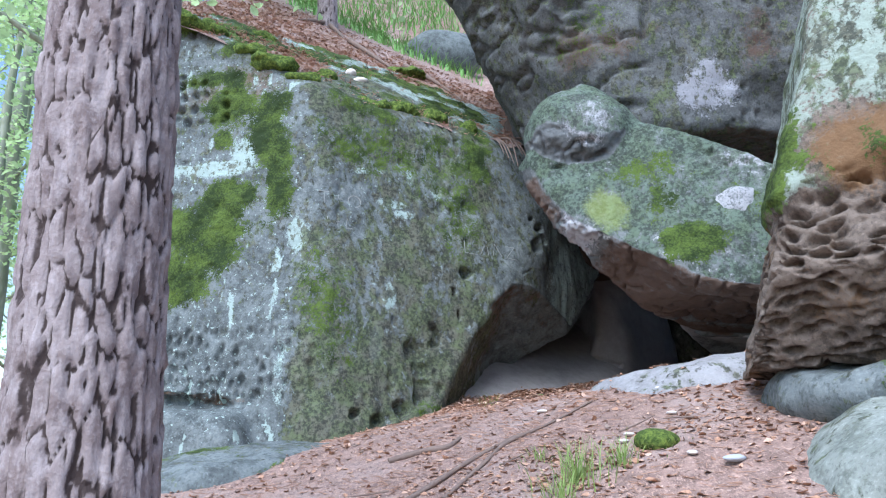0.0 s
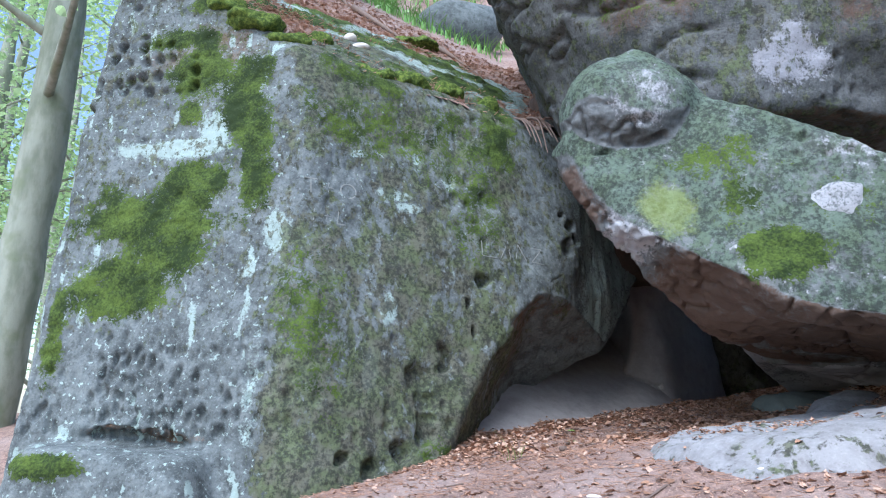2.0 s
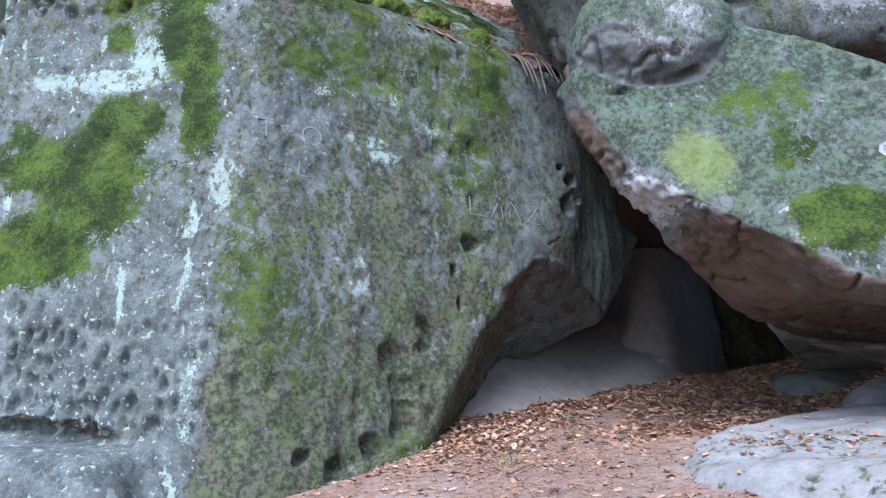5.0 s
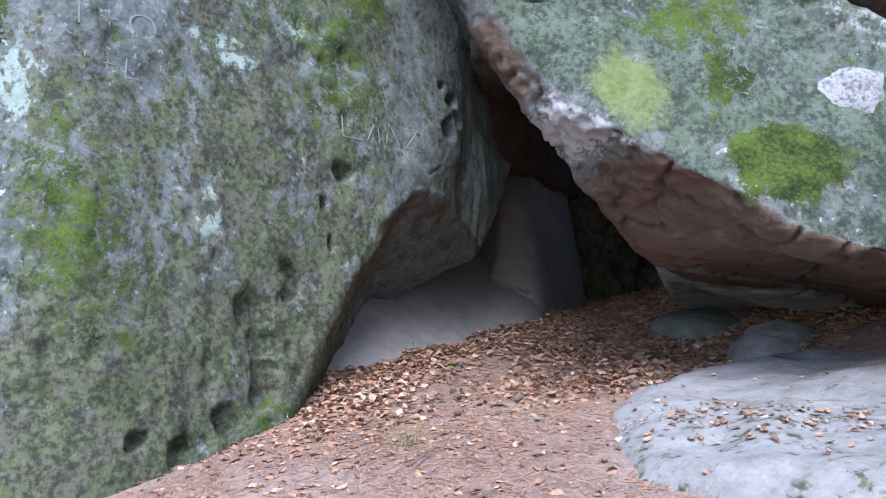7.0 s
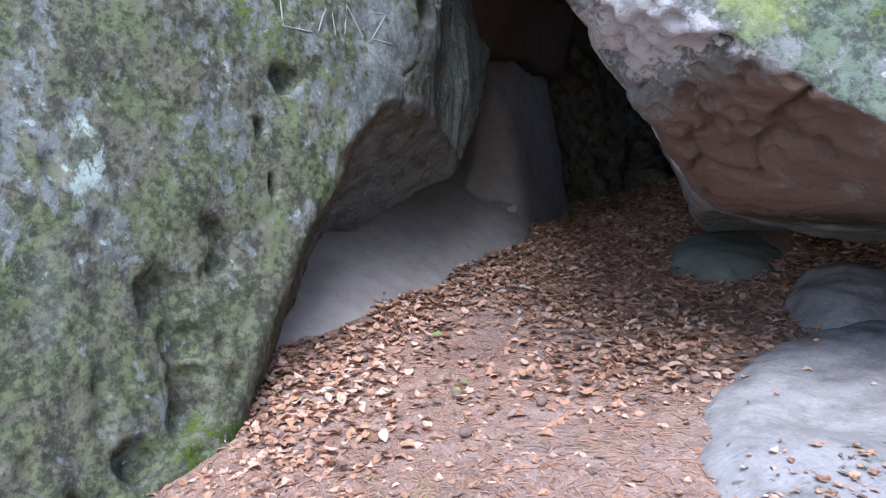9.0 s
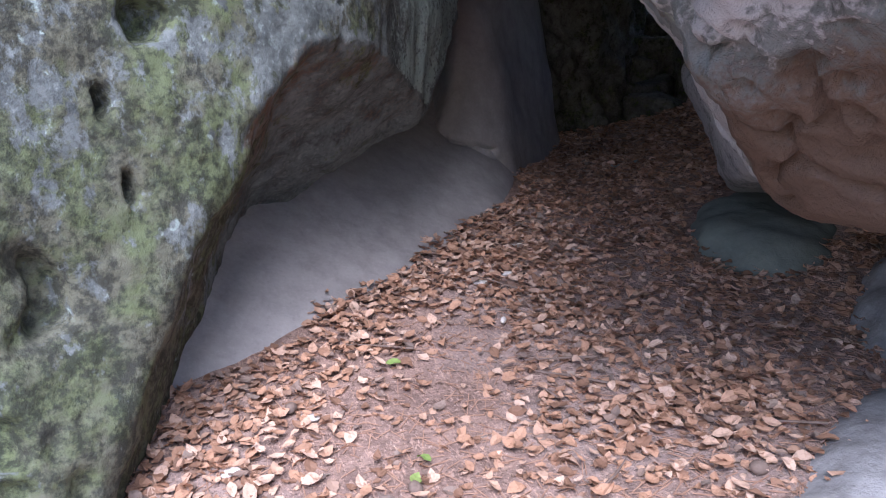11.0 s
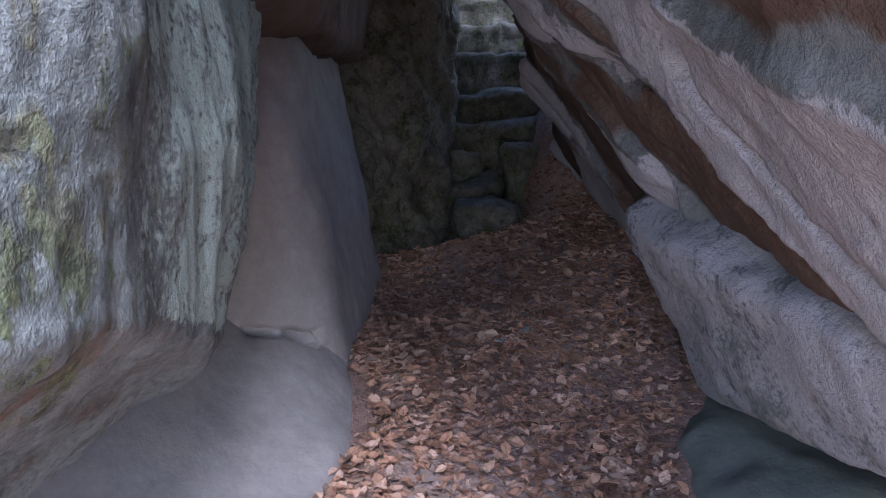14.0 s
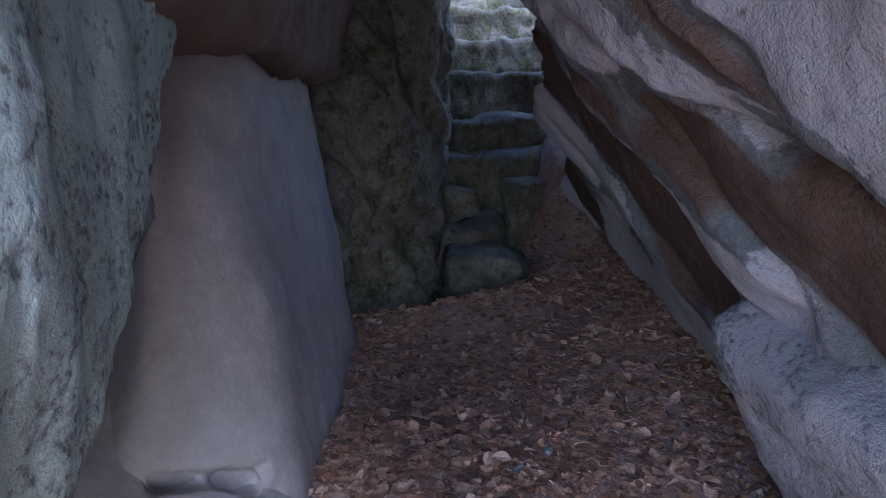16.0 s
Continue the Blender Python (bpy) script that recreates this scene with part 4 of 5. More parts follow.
def scatter(rng, n, lo, hi, density):
    out = np.zeros((0, 2))
    while len(out) < n:
        c = rng.random((4 * n, 2)) * (np.array(hi) - lo) + lo
        out = np.concatenate((out, c[rng.random(len(c)) < density(c[:, 0], c[:, 1])]))
    return out[:n]


def cave_density(x, y):
    q = np.stack((x, y, 0 * x), 1)
    f = (x - 1.33) * 0.66 + (y - 7.66) * 0.75
    r = (x - 1.33) * 0.75 - (y - 7.66) * 0.66
    clump = soft(fbm(q, 0.45, 3, 301), -0.35, 0.3)
    trodden = soft(np.abs(x - (0.25 + 0.42 * (y - 5.2))), 0.15, 0.5)
    inside = soft(y, 6.2, 6.9)
    z, ledge = floor_of(x, y)
    dry = (ledge < z + 0.02 + 0.09 * fbm(q, 0.3, 3, 303)) | (y < 7.6) | (x > 2.4)
    slab = soft(np.hypot((x - 2.45) / 1.2, (y - 5.55) / 1.1), 0.7, 1.0)
    green = soft(np.hypot((x - 3.05) / 0.45, (y - 7.9) / 0.45), 0.8, 1.0)
    near = (0.25 + 0.75 * trodden) * (0.4 + 0.6 * clump)
    deeper = soft(f, -0.2, 0.6)
    return np.clip(inside * dry * slab * green * (near * (1 - deeper) + deeper * (0.55 + 0.45 * clump)), 0.0, 1)


_rng = np.random.default_rng(11)
_xy = scatter(_rng, 21000, (0.0, 6.2), (4.9, 11.0), cave_density)
_z = np.maximum(ground_z(_xy[:, 0], _xy[:, 1]), np.where((_xy[:, 1] > 7.6) & (_xy[:, 0] < 2.4), floor_of(_xy[:, 0], _xy[:, 1])[1], 0)) + 0.004 + 0.03 * _rng.random(len(_xy)) ** 2
_size = 0.03 + 0.038 * _rng.random(len(_xy))
_pt = np.concatenate((_xy, _z[:, None]), 1)
_close = np.nonzero((_xy[:, 1] < 7.4) & (_xy[:, 0] > 0.9) & (_xy[:, 0] < 2.1))[0][:290]
_rest = np.setdiff1d(np.arange(len(_xy)), _close)
tagged(litter("leaf_litter", _pt[_rest], _size[_rest], 0.24, 12), "dry copper beech leaves covering the cave floor", "leaf litter", kind="stuff")

_leaf_meshes = [from_arrays("leaf", sv, sq, LEAF, False) for sv, sq in SHAPES]
_rot = turns(_rng, len(_close), 0.3)
for k, i in enumerate(_close):
    ob = new("leaf", _leaf_meshes[k % len(_leaf_meshes)])
    ob.matrix_basis = Matrix.Translation(_pt[i]) @ Matrix(_rot[k].tolist()).to_4x4() @ Matrix.Scale(float(_size[i]), 4)
    ob.parent = ground


_xy = scatter(_rng, 900, (1.0, 4.4), (3.7, 6.9), lambda x, y: 0.04 + soft(fbm(np.stack((x, y, 0 * x), 1), 0.5, 3, 305), 0.0, 0.5) * soft(np.hypot(x - 2.6, y - 5.9), 0.4, 1.2))
_pt = []
for x, y in _xy:
    hit, place, _, _ = bare_slab.ray_cast(Vector((x, y, 3.0)), Vector((0, 0, -1)))
    if hit:
        _pt.append((x, y, place.z + 0.008))
_pt = np.array(_pt)
tagged(litter("leaf_litter", _pt, 0.014 + 0.03 * _rng.random(len(_pt)) ** 2, 0.2, 17), "dry leaf bits lying on the bare rock slab", "leaf litter", kind="stuff")


def path_density(x, y):
    q = np.stack((x, y, 0 * x), 1)
    away = soft(np.hypot((x - 2.45) / 1.2, (y - 5.55) / 1.1), 0.7, 1.0) * soft(np.hypot((x + 1.2) / 0.9, (y - 5.2) / 0.6), 0.6, 1.0)
    return away * (0.25 + 0.75 * soft(fbm(q, 0.6, 3, 311), -0.2, 0.4))


_xy = scatter(_rng, 9000, (-1.8, 2.2), (3.2, 7.0), path_density)
_pt = np.concatenate((_xy, (ground_z(_xy[:, 0], _xy[:, 1]) + 0.004)[:, None]), 1)
tagged(litter("leaf_litter", _pt, 0.016 + 0.042 * _rng.random(len(_xy)) ** 2, 0.25, 13), "scattered dry leaf bits on the forest soil", "leaf litter", kind="stuff")


def needles(name, places, lengths, seed, material, width=0.0016):
    """Straight thin needles and stems lying about, as one mesh."""
    rng = np.random.default_rng(seed)
    rot = turns(rng, len(places), 0.18)
    h = width
    box = np.array([(x, y, z) for x in (-0.5, 0.5) for y in (-h, h) for z in (0, 1.4 * h)])
    quads = np.array(((0, 1, 3, 2), (4, 6, 7, 5), (0, 4, 5, 1), (2, 3, 7, 6), (1, 5, 7, 3)))
    v = box[None] * np.stack((lengths, np.ones(len(places)), np.ones(len(places))), 1)[:, None]
    v = np.einsum("nij,nvj->nvi", rot, v) + places[:, None]
    f = quads[None] + 8 * np.arange(len(places))[:, None, None]
    return new(name, from_arrays(name, v.reshape(-1, 3), f.reshape(-1, 4), material, False))


NEEDLE = plain("dry_needle", (0.5, 0.31, 0.22), (0.3, 0.17, 0.12), 25, 0.8)
_xy = scatter(_rng, 9000, (-1.6, 2.4), (2.9, 7.8), lambda x, y: 0.3 + 0.7 * soft(fbm(np.stack((x, y, 0 * x), 1), 0.5, 3, 321), -0.3, 0.3))
_pt = np.concatenate((_xy, (ground_z(_xy[:, 0], _xy[:, 1]) + 0.003)[:, None]), 1)
tagged(needles("needle_litter", _pt, 0.03 + 0.06 * _rng.random(len(_xy)), 14, NEEDLE), "fallen brown pine needles on the soil", "needle litter", kind="stuff")
_xy = scatter(_rng, 7000, (-3.2, 7.0), (1.2, 12.0), lambda x, y: 1.0 * ((y > 7.1 + 0.58 * np.maximum(0, x + 0.9)) & (_rng.random(len(x)) < 1.3 - 0.2 * (y - 7))))
_pt = np.concatenate((_xy, (hill_z(_xy[:, 0], _xy[:, 1]) + 0.006)[:, None]), 1)
tagged(needles("needle_litter", _pt, 0.06 + 0.14 * _rng.random(len(_xy)) ** 2, 15, NEEDLE, 0.003), "pale dry needles and stems on the slope", "needle litter", kind="stuff")
_pt2 = _pt[:2500] + (0, 0, 0.01)
tagged(litter("leaf_litter", _pt2, 0.03 + 0.04 * _rng.random(2500), 0.3, 16), "scattered dry leaves on the slope", "leaf litter", kind="stuff")

# ---- twigs, roots, chips, stones, cones ----


def rod(name, points, radii, material, sides=7):
    """A bent tapering rod through points."""
    pts = np.array([Vector(p) for p in points], float)
    t = np.linspace(0, len(pts) - 1, 6 * len(pts))
    i = np.minimum(t.astype(int), len(pts) - 2)
    u = (t - i)[:, None]
    prev, nxt = pts[np.maximum(i - 1, 0)], pts[np.minimum(i + 2, len(pts) - 1)]
    a, b = pts[i], pts[i + 1]
    line = 0.5 * (2 * a + (b - prev) * u + (2 * prev - 5 * a + 4 * b - nxt) * u**2 + (3 * a - prev - 3 * b + nxt) * u**3)
    r = np.interp(t, np.linspace(0, len(pts) - 1, len(radii)), radii)
    r = r * (1 + 0.15 * grain(line, 0.04, 7))
    way = np.gradient(line, axis=0)
    way /= np.linalg.norm(way, axis=1, keepdims=True) + 1e-9
    side = np.cross(way, (0.13, 0.21, 0.97) if abs(way[0, 2]) < 0.9 else (0.97, 0.1, 0.1))
    side /= np.linalg.norm(side, axis=1, keepdims=True) + 1e-9
    other = np.cross(way, side)
    ang = np.linspace(0, 2 * math.pi, sides, endpoint=False)
    v = line[:, None] + r[:, None, None] * (np.cos(ang)[None, :, None] * side[:, None] + np.sin(ang)[None, :, None] * other[:, None])
    n = len(line)
    k = (np.arange(n - 1)[:, None] * sides + np.arange(sides)[None]).ravel()
    m = (np.arange(n - 1)[:, None] * sides + (np.arange(sides)[None] + 1) % sides).ravel()
    return from_arrays(name, v.reshape(-1, 3), np.stack((k, m, m + sides, k + sides), 1), material)


def on_ground(x, y, up=0.0):
    return (x, y, float(ground_z(np.array([x]), np.array([y]))[0]) + up)


def on_hill(x, y, up=0.0):
    return (x, y, float(hill_z(np.array([x]), np.array([y]))[0]) + up)


for pts, r in (
    (((-0.35, 3.5), (-0.1, 3.75), (0.15, 4.0), (0.42, 4.25)), (0.016, 0.014, 0.008)),
    (((0.0, 3.6), (0.2, 3.9), (0.35, 4.15), (0.6, 4.3), (0.9, 4.55)), (0.01, 0.012, 0.005)),
    (((-0.3, 4.25), (-0.1, 4.3), (0.02, 4.28), (0.1, 4.4)), (0.018, 0.02, 0.01)),
    (((0.3, 3.0), (0.45, 3.3), (0.5, 3.5)), (0.008, 0.006)),
):
    tagged(new("root", rod("root", [on_ground(x, y, 0.008) for x, y in pts], r, TWIG)), "bare brown tree root crossing the soil", "root", "roots in the soil")

_rng = np.random.default_rng(21)
for k in range(34):
    x, y = (_rng.uniform(-0.4, 1.6), _rng.uniform(3.2, 6.3)) if k < 12 else (_rng.uniform(0.5, 2.9), _rng.uniform(6.4, 9.3))
    if k >= 12 and 2.37 - 0.3 * (x - 1.3) + 0.6 * (y - 9.0) > ground_z(np.array([x]), np.array([y]))[0]:
        continue
    a, l = _rng.uniform(0, math.pi), _rng.uniform(0.08, 0.28)
    bend = _rng.normal(0, 0.02)
    pts = [on_ground(x + math.cos(a) * l * s - math.sin(a) * bend * (s * s), y + math.sin(a) * l * s + math.cos(a) * bend * s * s, 0.025) for s in (-0.5, 0, 0.5)]
    tagged(new("twig", rod("twig", pts, (0.005, 0.004, 0.002), TWIG, 6)), "thin dry twig lying on leaf litter", "twig", "fallen twigs")


def pebble(name, place, size, material, seed, label, category, group=""):
    c = np.array(place)
    s = np.array(size)

    def f(p):
        return blob(warp(p, 0.25 * s.min(), 1.2 * s.max(), seed), c, s, 30 * seed)

    ob = rock(name, f, c - 1.5 * s.max(), c + 1.5 * s.max(), s.min() / 3, material, None, 0)
    return tagged(ob, label, category, group)


for k, (x, y) in enumerate(((0.92, 3.78), (0.87, 3.68), (1.07, 3.3), (1.2, 3.98), (0.62, 7.3), (1.53, 8.0), (1.68, 8.04), (1.48, 7.64), (2.1, 8.15), (1.88, 8.33), (0.6, 4.6), (1.3, 4.5), (0.35, 7.12), (1.36, 5.8))):
    s = (0.035, 0.022, 0.01) if k != 7 else (0.03, 0.012, 0.012)
    pebble("stone_chip", on_ground(x, y, 0.012), s, CHALK, k + 1, "small whitish stone chip among leaves", "stone", "pale chips")
pebble("stone", on_ground(1.18, 3.12, 0.02), (0.06, 0.035, 0.016), plain("grey_white_stone", (0.5, 0.52, 0.56), (0.36, 0.38, 0.41), 14), 31, "flat pale grey stone on the soil", "stone")
pebble("stone", on_hill(-1.12, 8.15, 0.03), (0.12, 0.07, 0.07), CHALK, 34, "whitish stone on the slope above the boulder", "stone")
pebble("stone", on_hill(-0.98, 7.9, 0.03), (0.13, 0.08, 0.05), CHALK, 35, "pale flat stone at the rim of the boulder", "stone")
pebble("stone", on_hill(0.0, 13.4, 0.1), (0.8, 0.6, 0.6), ROCK_A, 36, "mossy rock on the forest slope", "rock")
for k in range(6):
    x, y = ((0.57, 7.36), (0.83, 6.82), (1.37, 5.83), (1.7, 6.45), (0.75, 6.5), (1.1, 6.6))[k]
    pebble("pine_cone", on_ground(x, y, 0.02), (0.028, 0.02, 0.02), TWIG, 50 + k, "small dark brown pine cone on the soil", "pine cone", "fallen cones")

# ---- grass, moss tufts and small plants ----


def blades(name, centre, n, spread_by, length, seed, material=GRASS, on=on_ground, width=0.0035, droop=0.6):
    rng = np.random.default_rng(seed)
    vs, fs = [], []
    for k in range(n):
        a, d = rng.uniform(0, 2 * math.pi), abs(rng.normal(0, spread_by))
        b = np.array(on(centre[0] + d * math.cos(a), centre[1] + d * math.sin(a), -0.01))
        out = np.array((math.cos(a + rng.normal(0, 0.6)), math.sin(a + rng.normal(0, 0.6)), 0))
        l, lean = length * rng.uniform(0.5, 1.1), rng.uniform(0.15, droop)
        side = np.array((-out[1], out[0], 0)) * width
        base = len(vs) * 1
        for t in (0.0, 0.35, 0.7, 1.0):
            c = b + out * l * lean * t * t + np.array((0, 0, l * (t - 0.45 * lean * t * t)))
            vs += [c - side * (1 - t * 0.85), c + side * (1 - t * 0.85)]
        fs += [(base + 2 * s, base + 2 * s + 1, base + 2 * s + 3, base + 2 * s + 2) for s in range(3)]
    return new(name, from_arrays(name, np.array(vs), np.array(fs), material))


for c, n, s, l, seed in (((0.58, 3.4), 120, 0.09, 0.2, 1), ((0.5, 3.28), 60, 0.06, 0.13, 2), ((0.8, 3.45), 50, 0.07, 0.14, 3), ((0.48, 3.78), 30, 0.05, 0.09, 4), ((1.0, 3.55), 70, 0.07, 0.06, 5)):
    tagged(blades("grass_tuft", c, n, s, l, seed), "tuft of green and straw-coloured grass in soil", "grass", "grass tufts", "stuff")
tagged(blades("grass_plant", (0.36, 6.0), 14, 0.04, 0.22, 6, droop=1.2), "thin pale grass plant at the cave mouth", "plant")
for k, (x, y) in enumerate(((0.97, 7.5), (0.84, 6.85), (0.9, 6.95), (2.97, 9.15), (3.12, 9.15))):
    v, q = SHAPES[k]
    ob = new("green_leaf", from_arrays("green_leaf", v * 0.06, q, GRASS if k < 3 else plain("grey_leaf", (0.3, 0.36, 0.36), (0.22, 0.28, 0.28), 20), False))
    ob.location = on_ground(x, y, 0.025)
    ob.rotation_euler = (0.2, 0.1, k)
    tagged(ob, "single fresh green leaf on the cave floor" if k < 3 else "faded grey green leaf on dry leaves", "leaf")

FRESH = plain("fresh_grass", (0.13, 0.3, 0.07), (0.24, 0.42, 0.12), 2, 0.6)
_rng = np.random.default_rng(31)
_vs, _fs = [], []
_xy = np.stack((_rng.uniform(-3.0, 1.0, 9000), _rng.uniform(12.5, 24, 9000)), 1)
_xy = _xy[soft(fbm(np.c_[_xy, 0 * _xy[:, 0]], 1.6, 3, 331), -0.15, 0.25) > _rng.random(len(_xy))]
_h = hill_z(_xy[:, 0], _xy[:, 1])
for (x, y), z in zip(_xy, _h):
    a, l = _rng.uniform(0, 2 * math.pi), _rng.uniform(0.2, 0.45)
    o, s = np.array((math.cos(a), math.sin(a), 0)), np.array((-math.sin(a), math.cos(a), 0)) * 0.014
    b = len(_vs)
    for t in (0.0, 0.5, 1.0):
        c = np.array((x, y, z)) + o * l * 0.5 * t * t + np.array((0, 0, l * t * (1 - 0.3 * t)))
        _vs += [c - s * (1 - 0.8 * t), c + s * (1 - 0.8 * t)]
    _fs += [(b, b + 1, b + 3, b + 2), (b + 2, b + 3, b + 5, b + 4)]
tagged(new("slope_grass", from_arrays("slope_grass", np.array(_vs), np.array(_fs), FRESH)), "bright green grass on the forest slope", "grass", kind="stuff")

# ---- moss cushions on the boulder's rim ----


def moss_material():
    m = Mat("moss_cushion", 0.95)
    c = m.mix(m.ramp(m.noise(35, 4, 0.7), 0.4, 0.65), (0.06, 0.1, 0.02), (0.2, 0.27, 0.05))
    m.bump(m.noise(140, 3, 0.7), 0.9, 0.02)
    return m.colour(c)


MOSS = moss_material()
pebble("stone", on_ground(1.0, 3.58, 0.0), (0.13, 0.11, 0.06), MOSS, 33, "half buried stone overgrown with green moss", "stone")
for k, (x, y, s) in enumerate(((-1.75, 7.05, 0.28), (-1.45, 7.02, 0.2), (-2.05, 7.12, 0.2), (-2.85, 7.15, 0.3), (-2.55, 7.3, 0.2), (-0.75, 7.3, 0.22), (-0.45, 7.5, 0.24), (-0.1, 7.75, 0.18), (0.25, 7.95, 0.15),
                               (-0.55, 10.1, 0.3), (-1.3, 7.6, 0.15), (-2.2, 8.2, 0.18), (-3.05, 7.6, 0.2))):
    c = np.array(on_hill(x, y, 0.0))
    ob = rock("moss_cushion", lambda p, c=c, s=s, k=k: blob(warp(p, 0.07, 0.15, 400 + k), c, (s, 0.6 * s, 0.09), 25), c - (s + 0.15), c + (s + 0.15), 0.035, MOSS, lambda p, n: 0.02 * fbm(p, 0.05, 3, 401), 1)
    tagged(ob, "bright green moss cushion on the boulder's rim", "moss", "moss cushions")

# ---- trees ----


def beech_bark():
    m = Mat("beech_bark", 0.8)
    mid = m.noise(6, 4, 0.6, stretch=(1, 1, 0.35))
    c = m.mix(m.ramp(mid, 0.35, 0.7), (0.34, 0.36, 0.29), (0.2, 0.225, 0.165))
    c = m.mix(m.mul(m.ramp(m.noise(3, 3, shift=2.0), 0.5, 0.7), 0.5), c, (0.16, 0.2, 0.1))
    m.bump(m.noise(40, 3), 0.3, 0.01)
    return m.colour(c)


def foliage():
    m = Mat("beech_foliage", 0.6)
    r = m.t.nodes.new("ShaderNodeNewGeometry").outputs["Random Per Island"]
    c = m.mix(r, (0.4, 0.56, 0.26), (0.6, 0.76, 0.42))
    m.colour(c)
    out = m.t.nodes["Material Output"]
    glow = m.t.nodes.new("ShaderNodeBsdfTranslucent")
    m.put(glow.inputs["Color"], c)
    mixer = m.t.nodes.new("ShaderNodeMixShader")
    mixer.inputs[0].default_value = 0.65
    m.t.links.new(m.b.outputs[0], mixer.inputs[1])
    m.t.links.new(glow.outputs[0], mixer.inputs[2])
    m.t.links.new(mixer.outputs[0], out.inputs["Surface"])
    return m.m


BEECH, CROWN = beech_bark(), foliage()


def beech(base, height, radius, lean, seed, leaves, low=0.3, fork=None):
    """A beech: tapered trunk with limbs, and a crown of many single leaves in sprays."""
    rng = np.random.default_rng(seed)
    tree = new("beech_tree")
    tree.location = base

    def part(name, me):
        ob = new(name, me)
        ob.parent = tree
        return ob

    top = np.array((lean[0] * height, lean[1] * height, height))
    trunk_pts = [(0, 0, -0.6), tuple(top * 0.25 + (0.1, 0, 0)), tuple(top * 0.55), tuple(top * 0.8 + (0.1, 0.1, 0)), tuple(top)]
    part("trunk", rod("trunk", trunk_pts, (radius * 1.35, radius, radius * 0.8, radius * 0.5, radius * 0.15), BEECH, 16))
    sprays = []
    for k in range(16):
        t = rng.uniform(low, 0.97)
        a = k * 2.4 + rng.normal(0, 0.3)
        l = height * (0.42 - 0.3 * t) * rng.uniform(0.7, 1.2)
        s = top * t
        e = s + np.array((math.cos(a) * l, math.sin(a) * l, l * rng.uniform(0.1, 0.6)))
        mid = (s + e) / 2 + rng.normal(0, 0.06 * l, 3)
        part("limb", rod("limb", [tuple(s), tuple(mid), tuple(e)], (radius * 0.35 * (1.1 - t), radius * 0.2 * (1.1 - t), 0.01), BEECH, 7))
        for w in np.linspace(0.35, 1.05, 7):
            sprays.append((s + (e - s) * w + rng.normal(0, 0.12 * l, 3), 0.16 * l + 0.15))
    cen = np.array([c for c, _ in sprays])
    wid = np.array([w for _, w in sprays])
    leaves = int(0.7 * leaves)
    pick = rng.integers(0, len(cen), leaves)
    pos = cen[pick] + rng.normal(0, 1, (leaves, 3)) * wid[pick, None] * (1, 1, 0.45)
    ob = litter("crown", pos, 0.11 + 0.08 * rng.random(leaves), 0.45, seed + 1, CROWN)
    ob.parent = tree
    return tagged(tree, "slender beech with smooth grey green bark, leafy", "tree", "beeches behind the boulder")


def far_z(x, y):
    return float(ground_z(np.array([x]), np.array([y]))[0])


for k, (x, y, h, r, lean, leaves) in enumerate((
    (-5.45, 10.0, 13, 0.25, (0.05, 0.0), 7000), (-8.6, 13.6, 12, 0.1, (-0.02, 0.02), 5000), (-10.5, 17, 15, 0.2, (0.0, 0.0), 8000), (-7.6, 19, 15, 0.18, (0.03, 0), 8000),
    (-13, 21, 16, 0.22, (0.02, 0), 9000), (-9.5, 26, 17, 0.22, (-0.02, 0), 9000), (-16, 30, 18, 0.25, (0, 0), 9000), (-12, 36, 19, 0.25, (0, 0), 9000),
)):
    beech((x, y, far_z(x, y) - 0.1), h, r, lean, 500 + 10 * k, leaves, 0.12 if k > 1 else 0.3)
for k, (x, y, r) in enumerate(((-2.05, 11.8, 0.16), (-2.9, 17, 0.16), (0.8, 21, 0.2))):
    pt = pine("trunk", on_hill(x, y), r, 11.0, (-0.03 + 0.02 * k, 0.0), 600 + k, 60, 160)
    tagged(pt, "slender pine trunk on the forest slope", "tree", "pines on the slope")
for k, (a, b) in enumerate((((-2.05, 11.7), (-2.4, 11.1)), ((-2.0, 11.7), (-1.6, 11.0)), ((-1.5, 10.8), (-0.6, 9.9)), ((-0.6, 10.6), (0.3, 9.9)))):
    tagged(new("root", rod("root", [on_hill(*a, 0.06), on_hill((a[0] + b[0]) / 2, (a[1] + b[1]) / 2, 0.05), on_hill(*b, 0.0)], (0.05, 0.03, 0.012), TWIG)), "exposed root of a pine on the slope", "root", "roots on the slope")
# dry roots hanging in the gap between the boulders
for k in range(9):
    x = 0.62 + 0.05 * k
    tagged(new("root", rod("root", [(x - 0.1, 8.1 - 0.05 * k, 4.85 - 0.02 * k), (x, 7.85, 4.72 - 0.03 * (k % 3)), (x + 0.06, 7.7, 4.5 - 0.05 * (k % 4))], (0.014, 0.01, 0.004), TWIG, 6)), "dry root hanging in the gap between boulders", "root", "hanging roots")

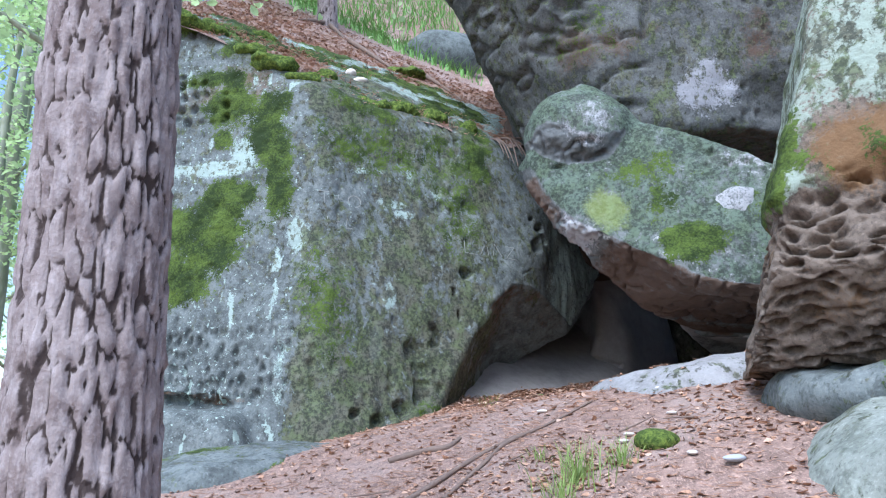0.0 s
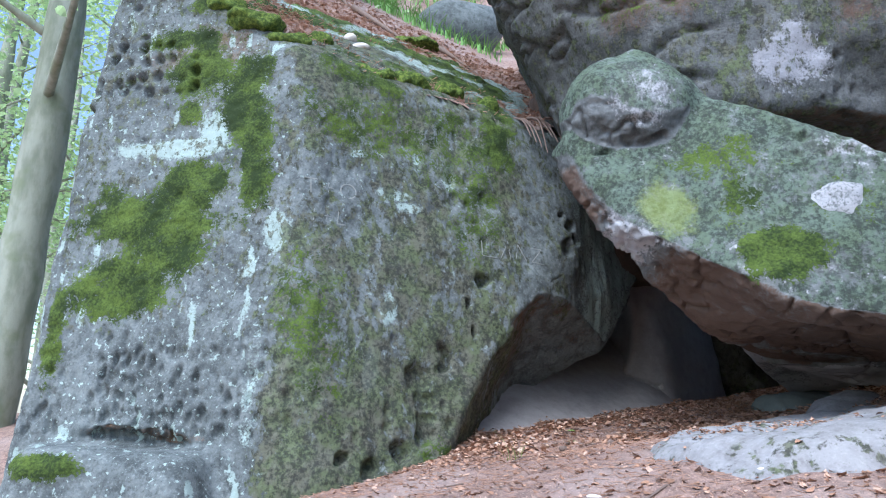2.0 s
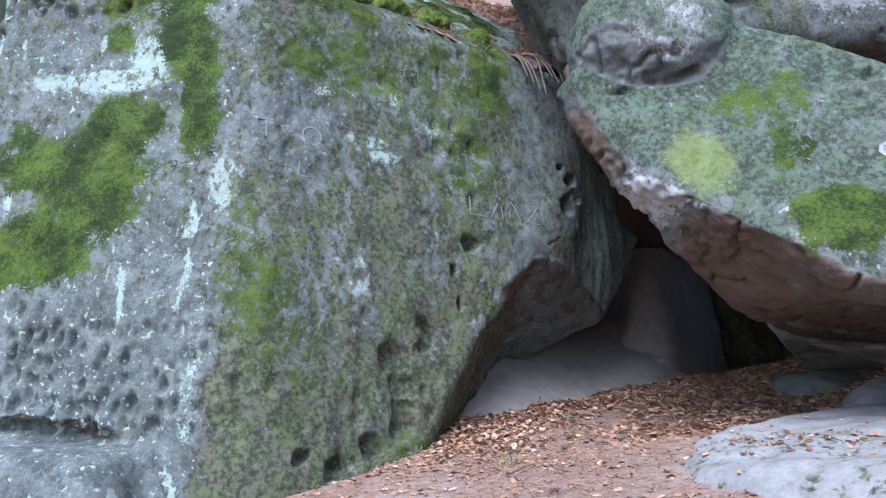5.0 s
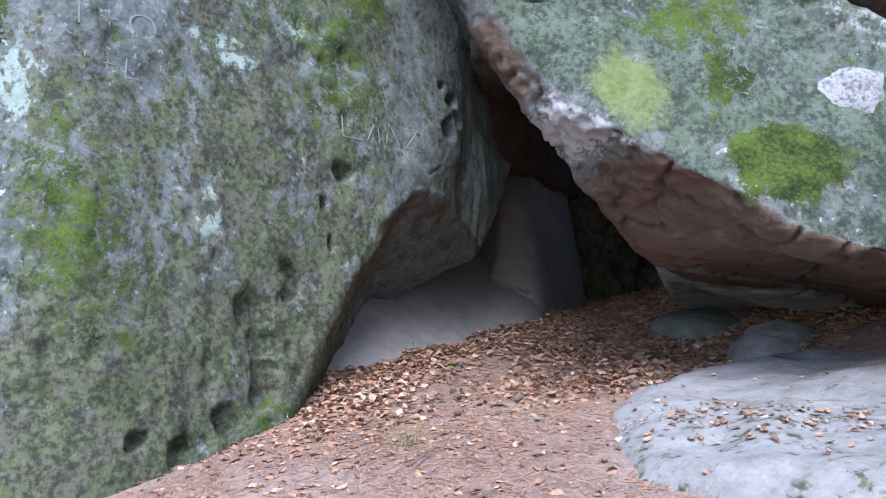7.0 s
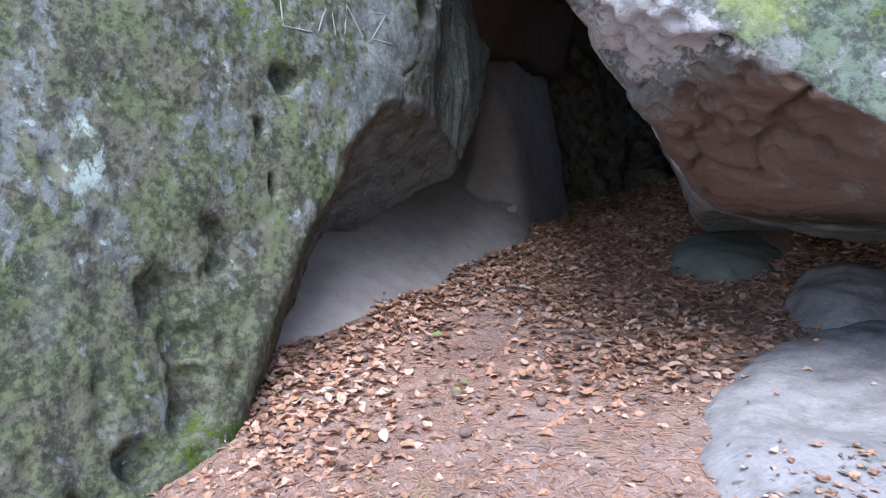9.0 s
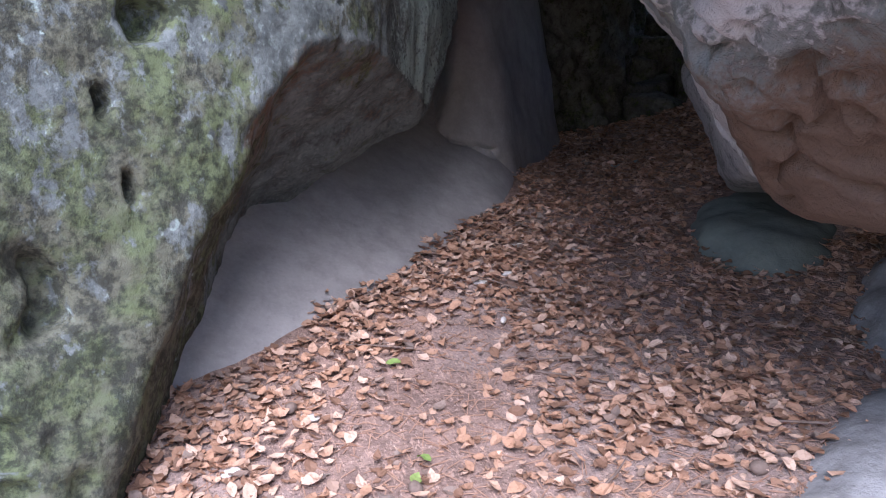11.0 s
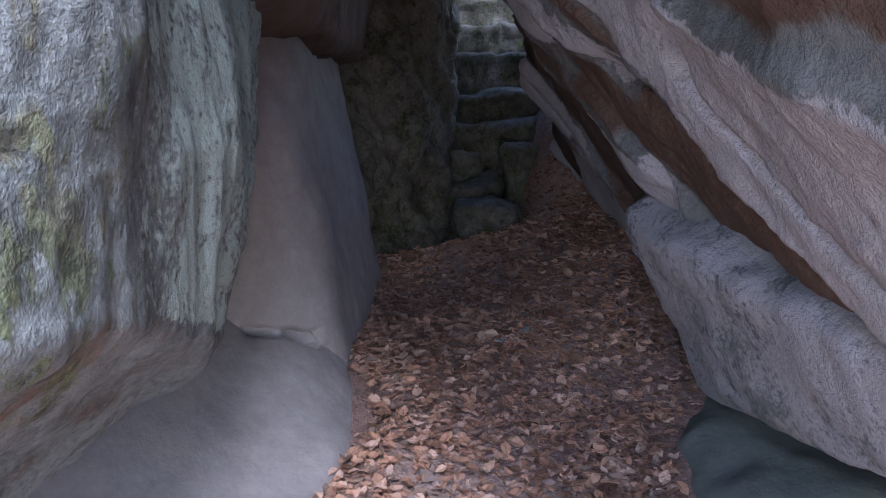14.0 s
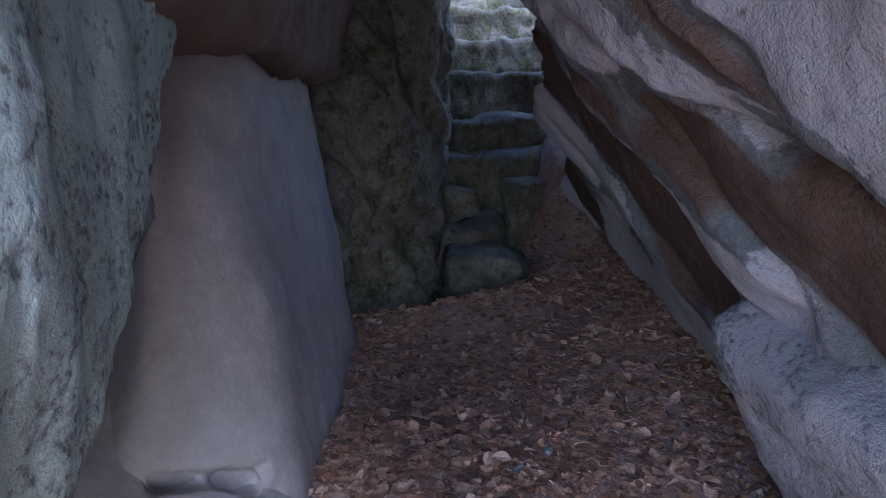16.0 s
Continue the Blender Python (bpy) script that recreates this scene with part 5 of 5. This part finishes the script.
# ---- writing scratched into the boulder ----
SCRATCH = plain("fresh_scratch", (0.31, 0.32, 0.3), (0.22, 0.23, 0.215), 60)


def on_face(x, z, out=0.01):
    """A pose on the boulder's right face."""
    y = 6.74 + 0.58 * (x + 0.96) + 0.2 * (z - 3.52)
    n = Vector((0.58, -1, 0.2)).normalized()
    right = Vector((0, 0, 1)).cross(n).normalized()
    up = n.cross(right)
    m = Matrix((right, up, n)).transposed().to_4x4()
    hit, place, normal, _ = boulder_a.ray_cast(Vector((x, y, z)) + n * 0.6, -n)
    m.translation = (place if hit else Vector((x, y, z))) + n * out
    return m


_text = bpy.data.curves.new("letters", "FONT")
_text.body, _text.size, _text.extrude, _text.offset = "T+O", 0.2, 0.01, -0.005
_text.space_character = 1.25
_text.materials.append(SCRATCH)
carving = new("scratched_letters", _text)
carving.matrix_basis = on_face(-1.16, 3.62, 0.012)
tagged(carving, "letters T+O scratched into the mossy rock", "inscription")

# strokes too worn to be read
for name, lines in (("scratched_strokes", ((-1.07, 3.5, -1.07, 3.4), (-0.98, 3.47, -0.98, 3.42), (-1.0, 3.45, -0.95, 3.45), (-0.9, 3.5, -0.9, 3.4), (-0.9, 3.4, -0.84, 3.4))),
                    ("scratched_strokes", ((0.2, 3.42, 0.2, 3.28), (0.2, 3.28, 0.33, 3.27), (0.36, 3.28, 0.42, 3.44), (0.42, 3.44, 0.45, 3.28), (0.5, 3.29, 0.52, 3.43), (0.52, 3.43, 0.6, 3.29), (0.64, 3.42, 0.74, 3.42),
                                           (0.74, 3.42, 0.65, 3.29), (0.65, 3.29, 0.77, 3.28)))):
    root_ob = new(name)
    root_ob.matrix_basis = on_face(lines[0][0], lines[0][1], 0.0)
    back = root_ob.matrix_basis.inverted()
    for x0, z0, x1, z1 in lines:
        a, b = on_face(x0, z0, 0.0).translation, on_face(x1, z1, 0.0).translation
        ob = new("stroke", rod("stroke", [tuple(back @ a), tuple(back @ ((a + b) / 2)), tuple(back @ b)], (0.003, 0.0045, 0.003), SCRATCH, 6))
        ob.parent = root_ob
    tagged(root_ob, "worn illegible strokes scratched into the rock", "inscription")
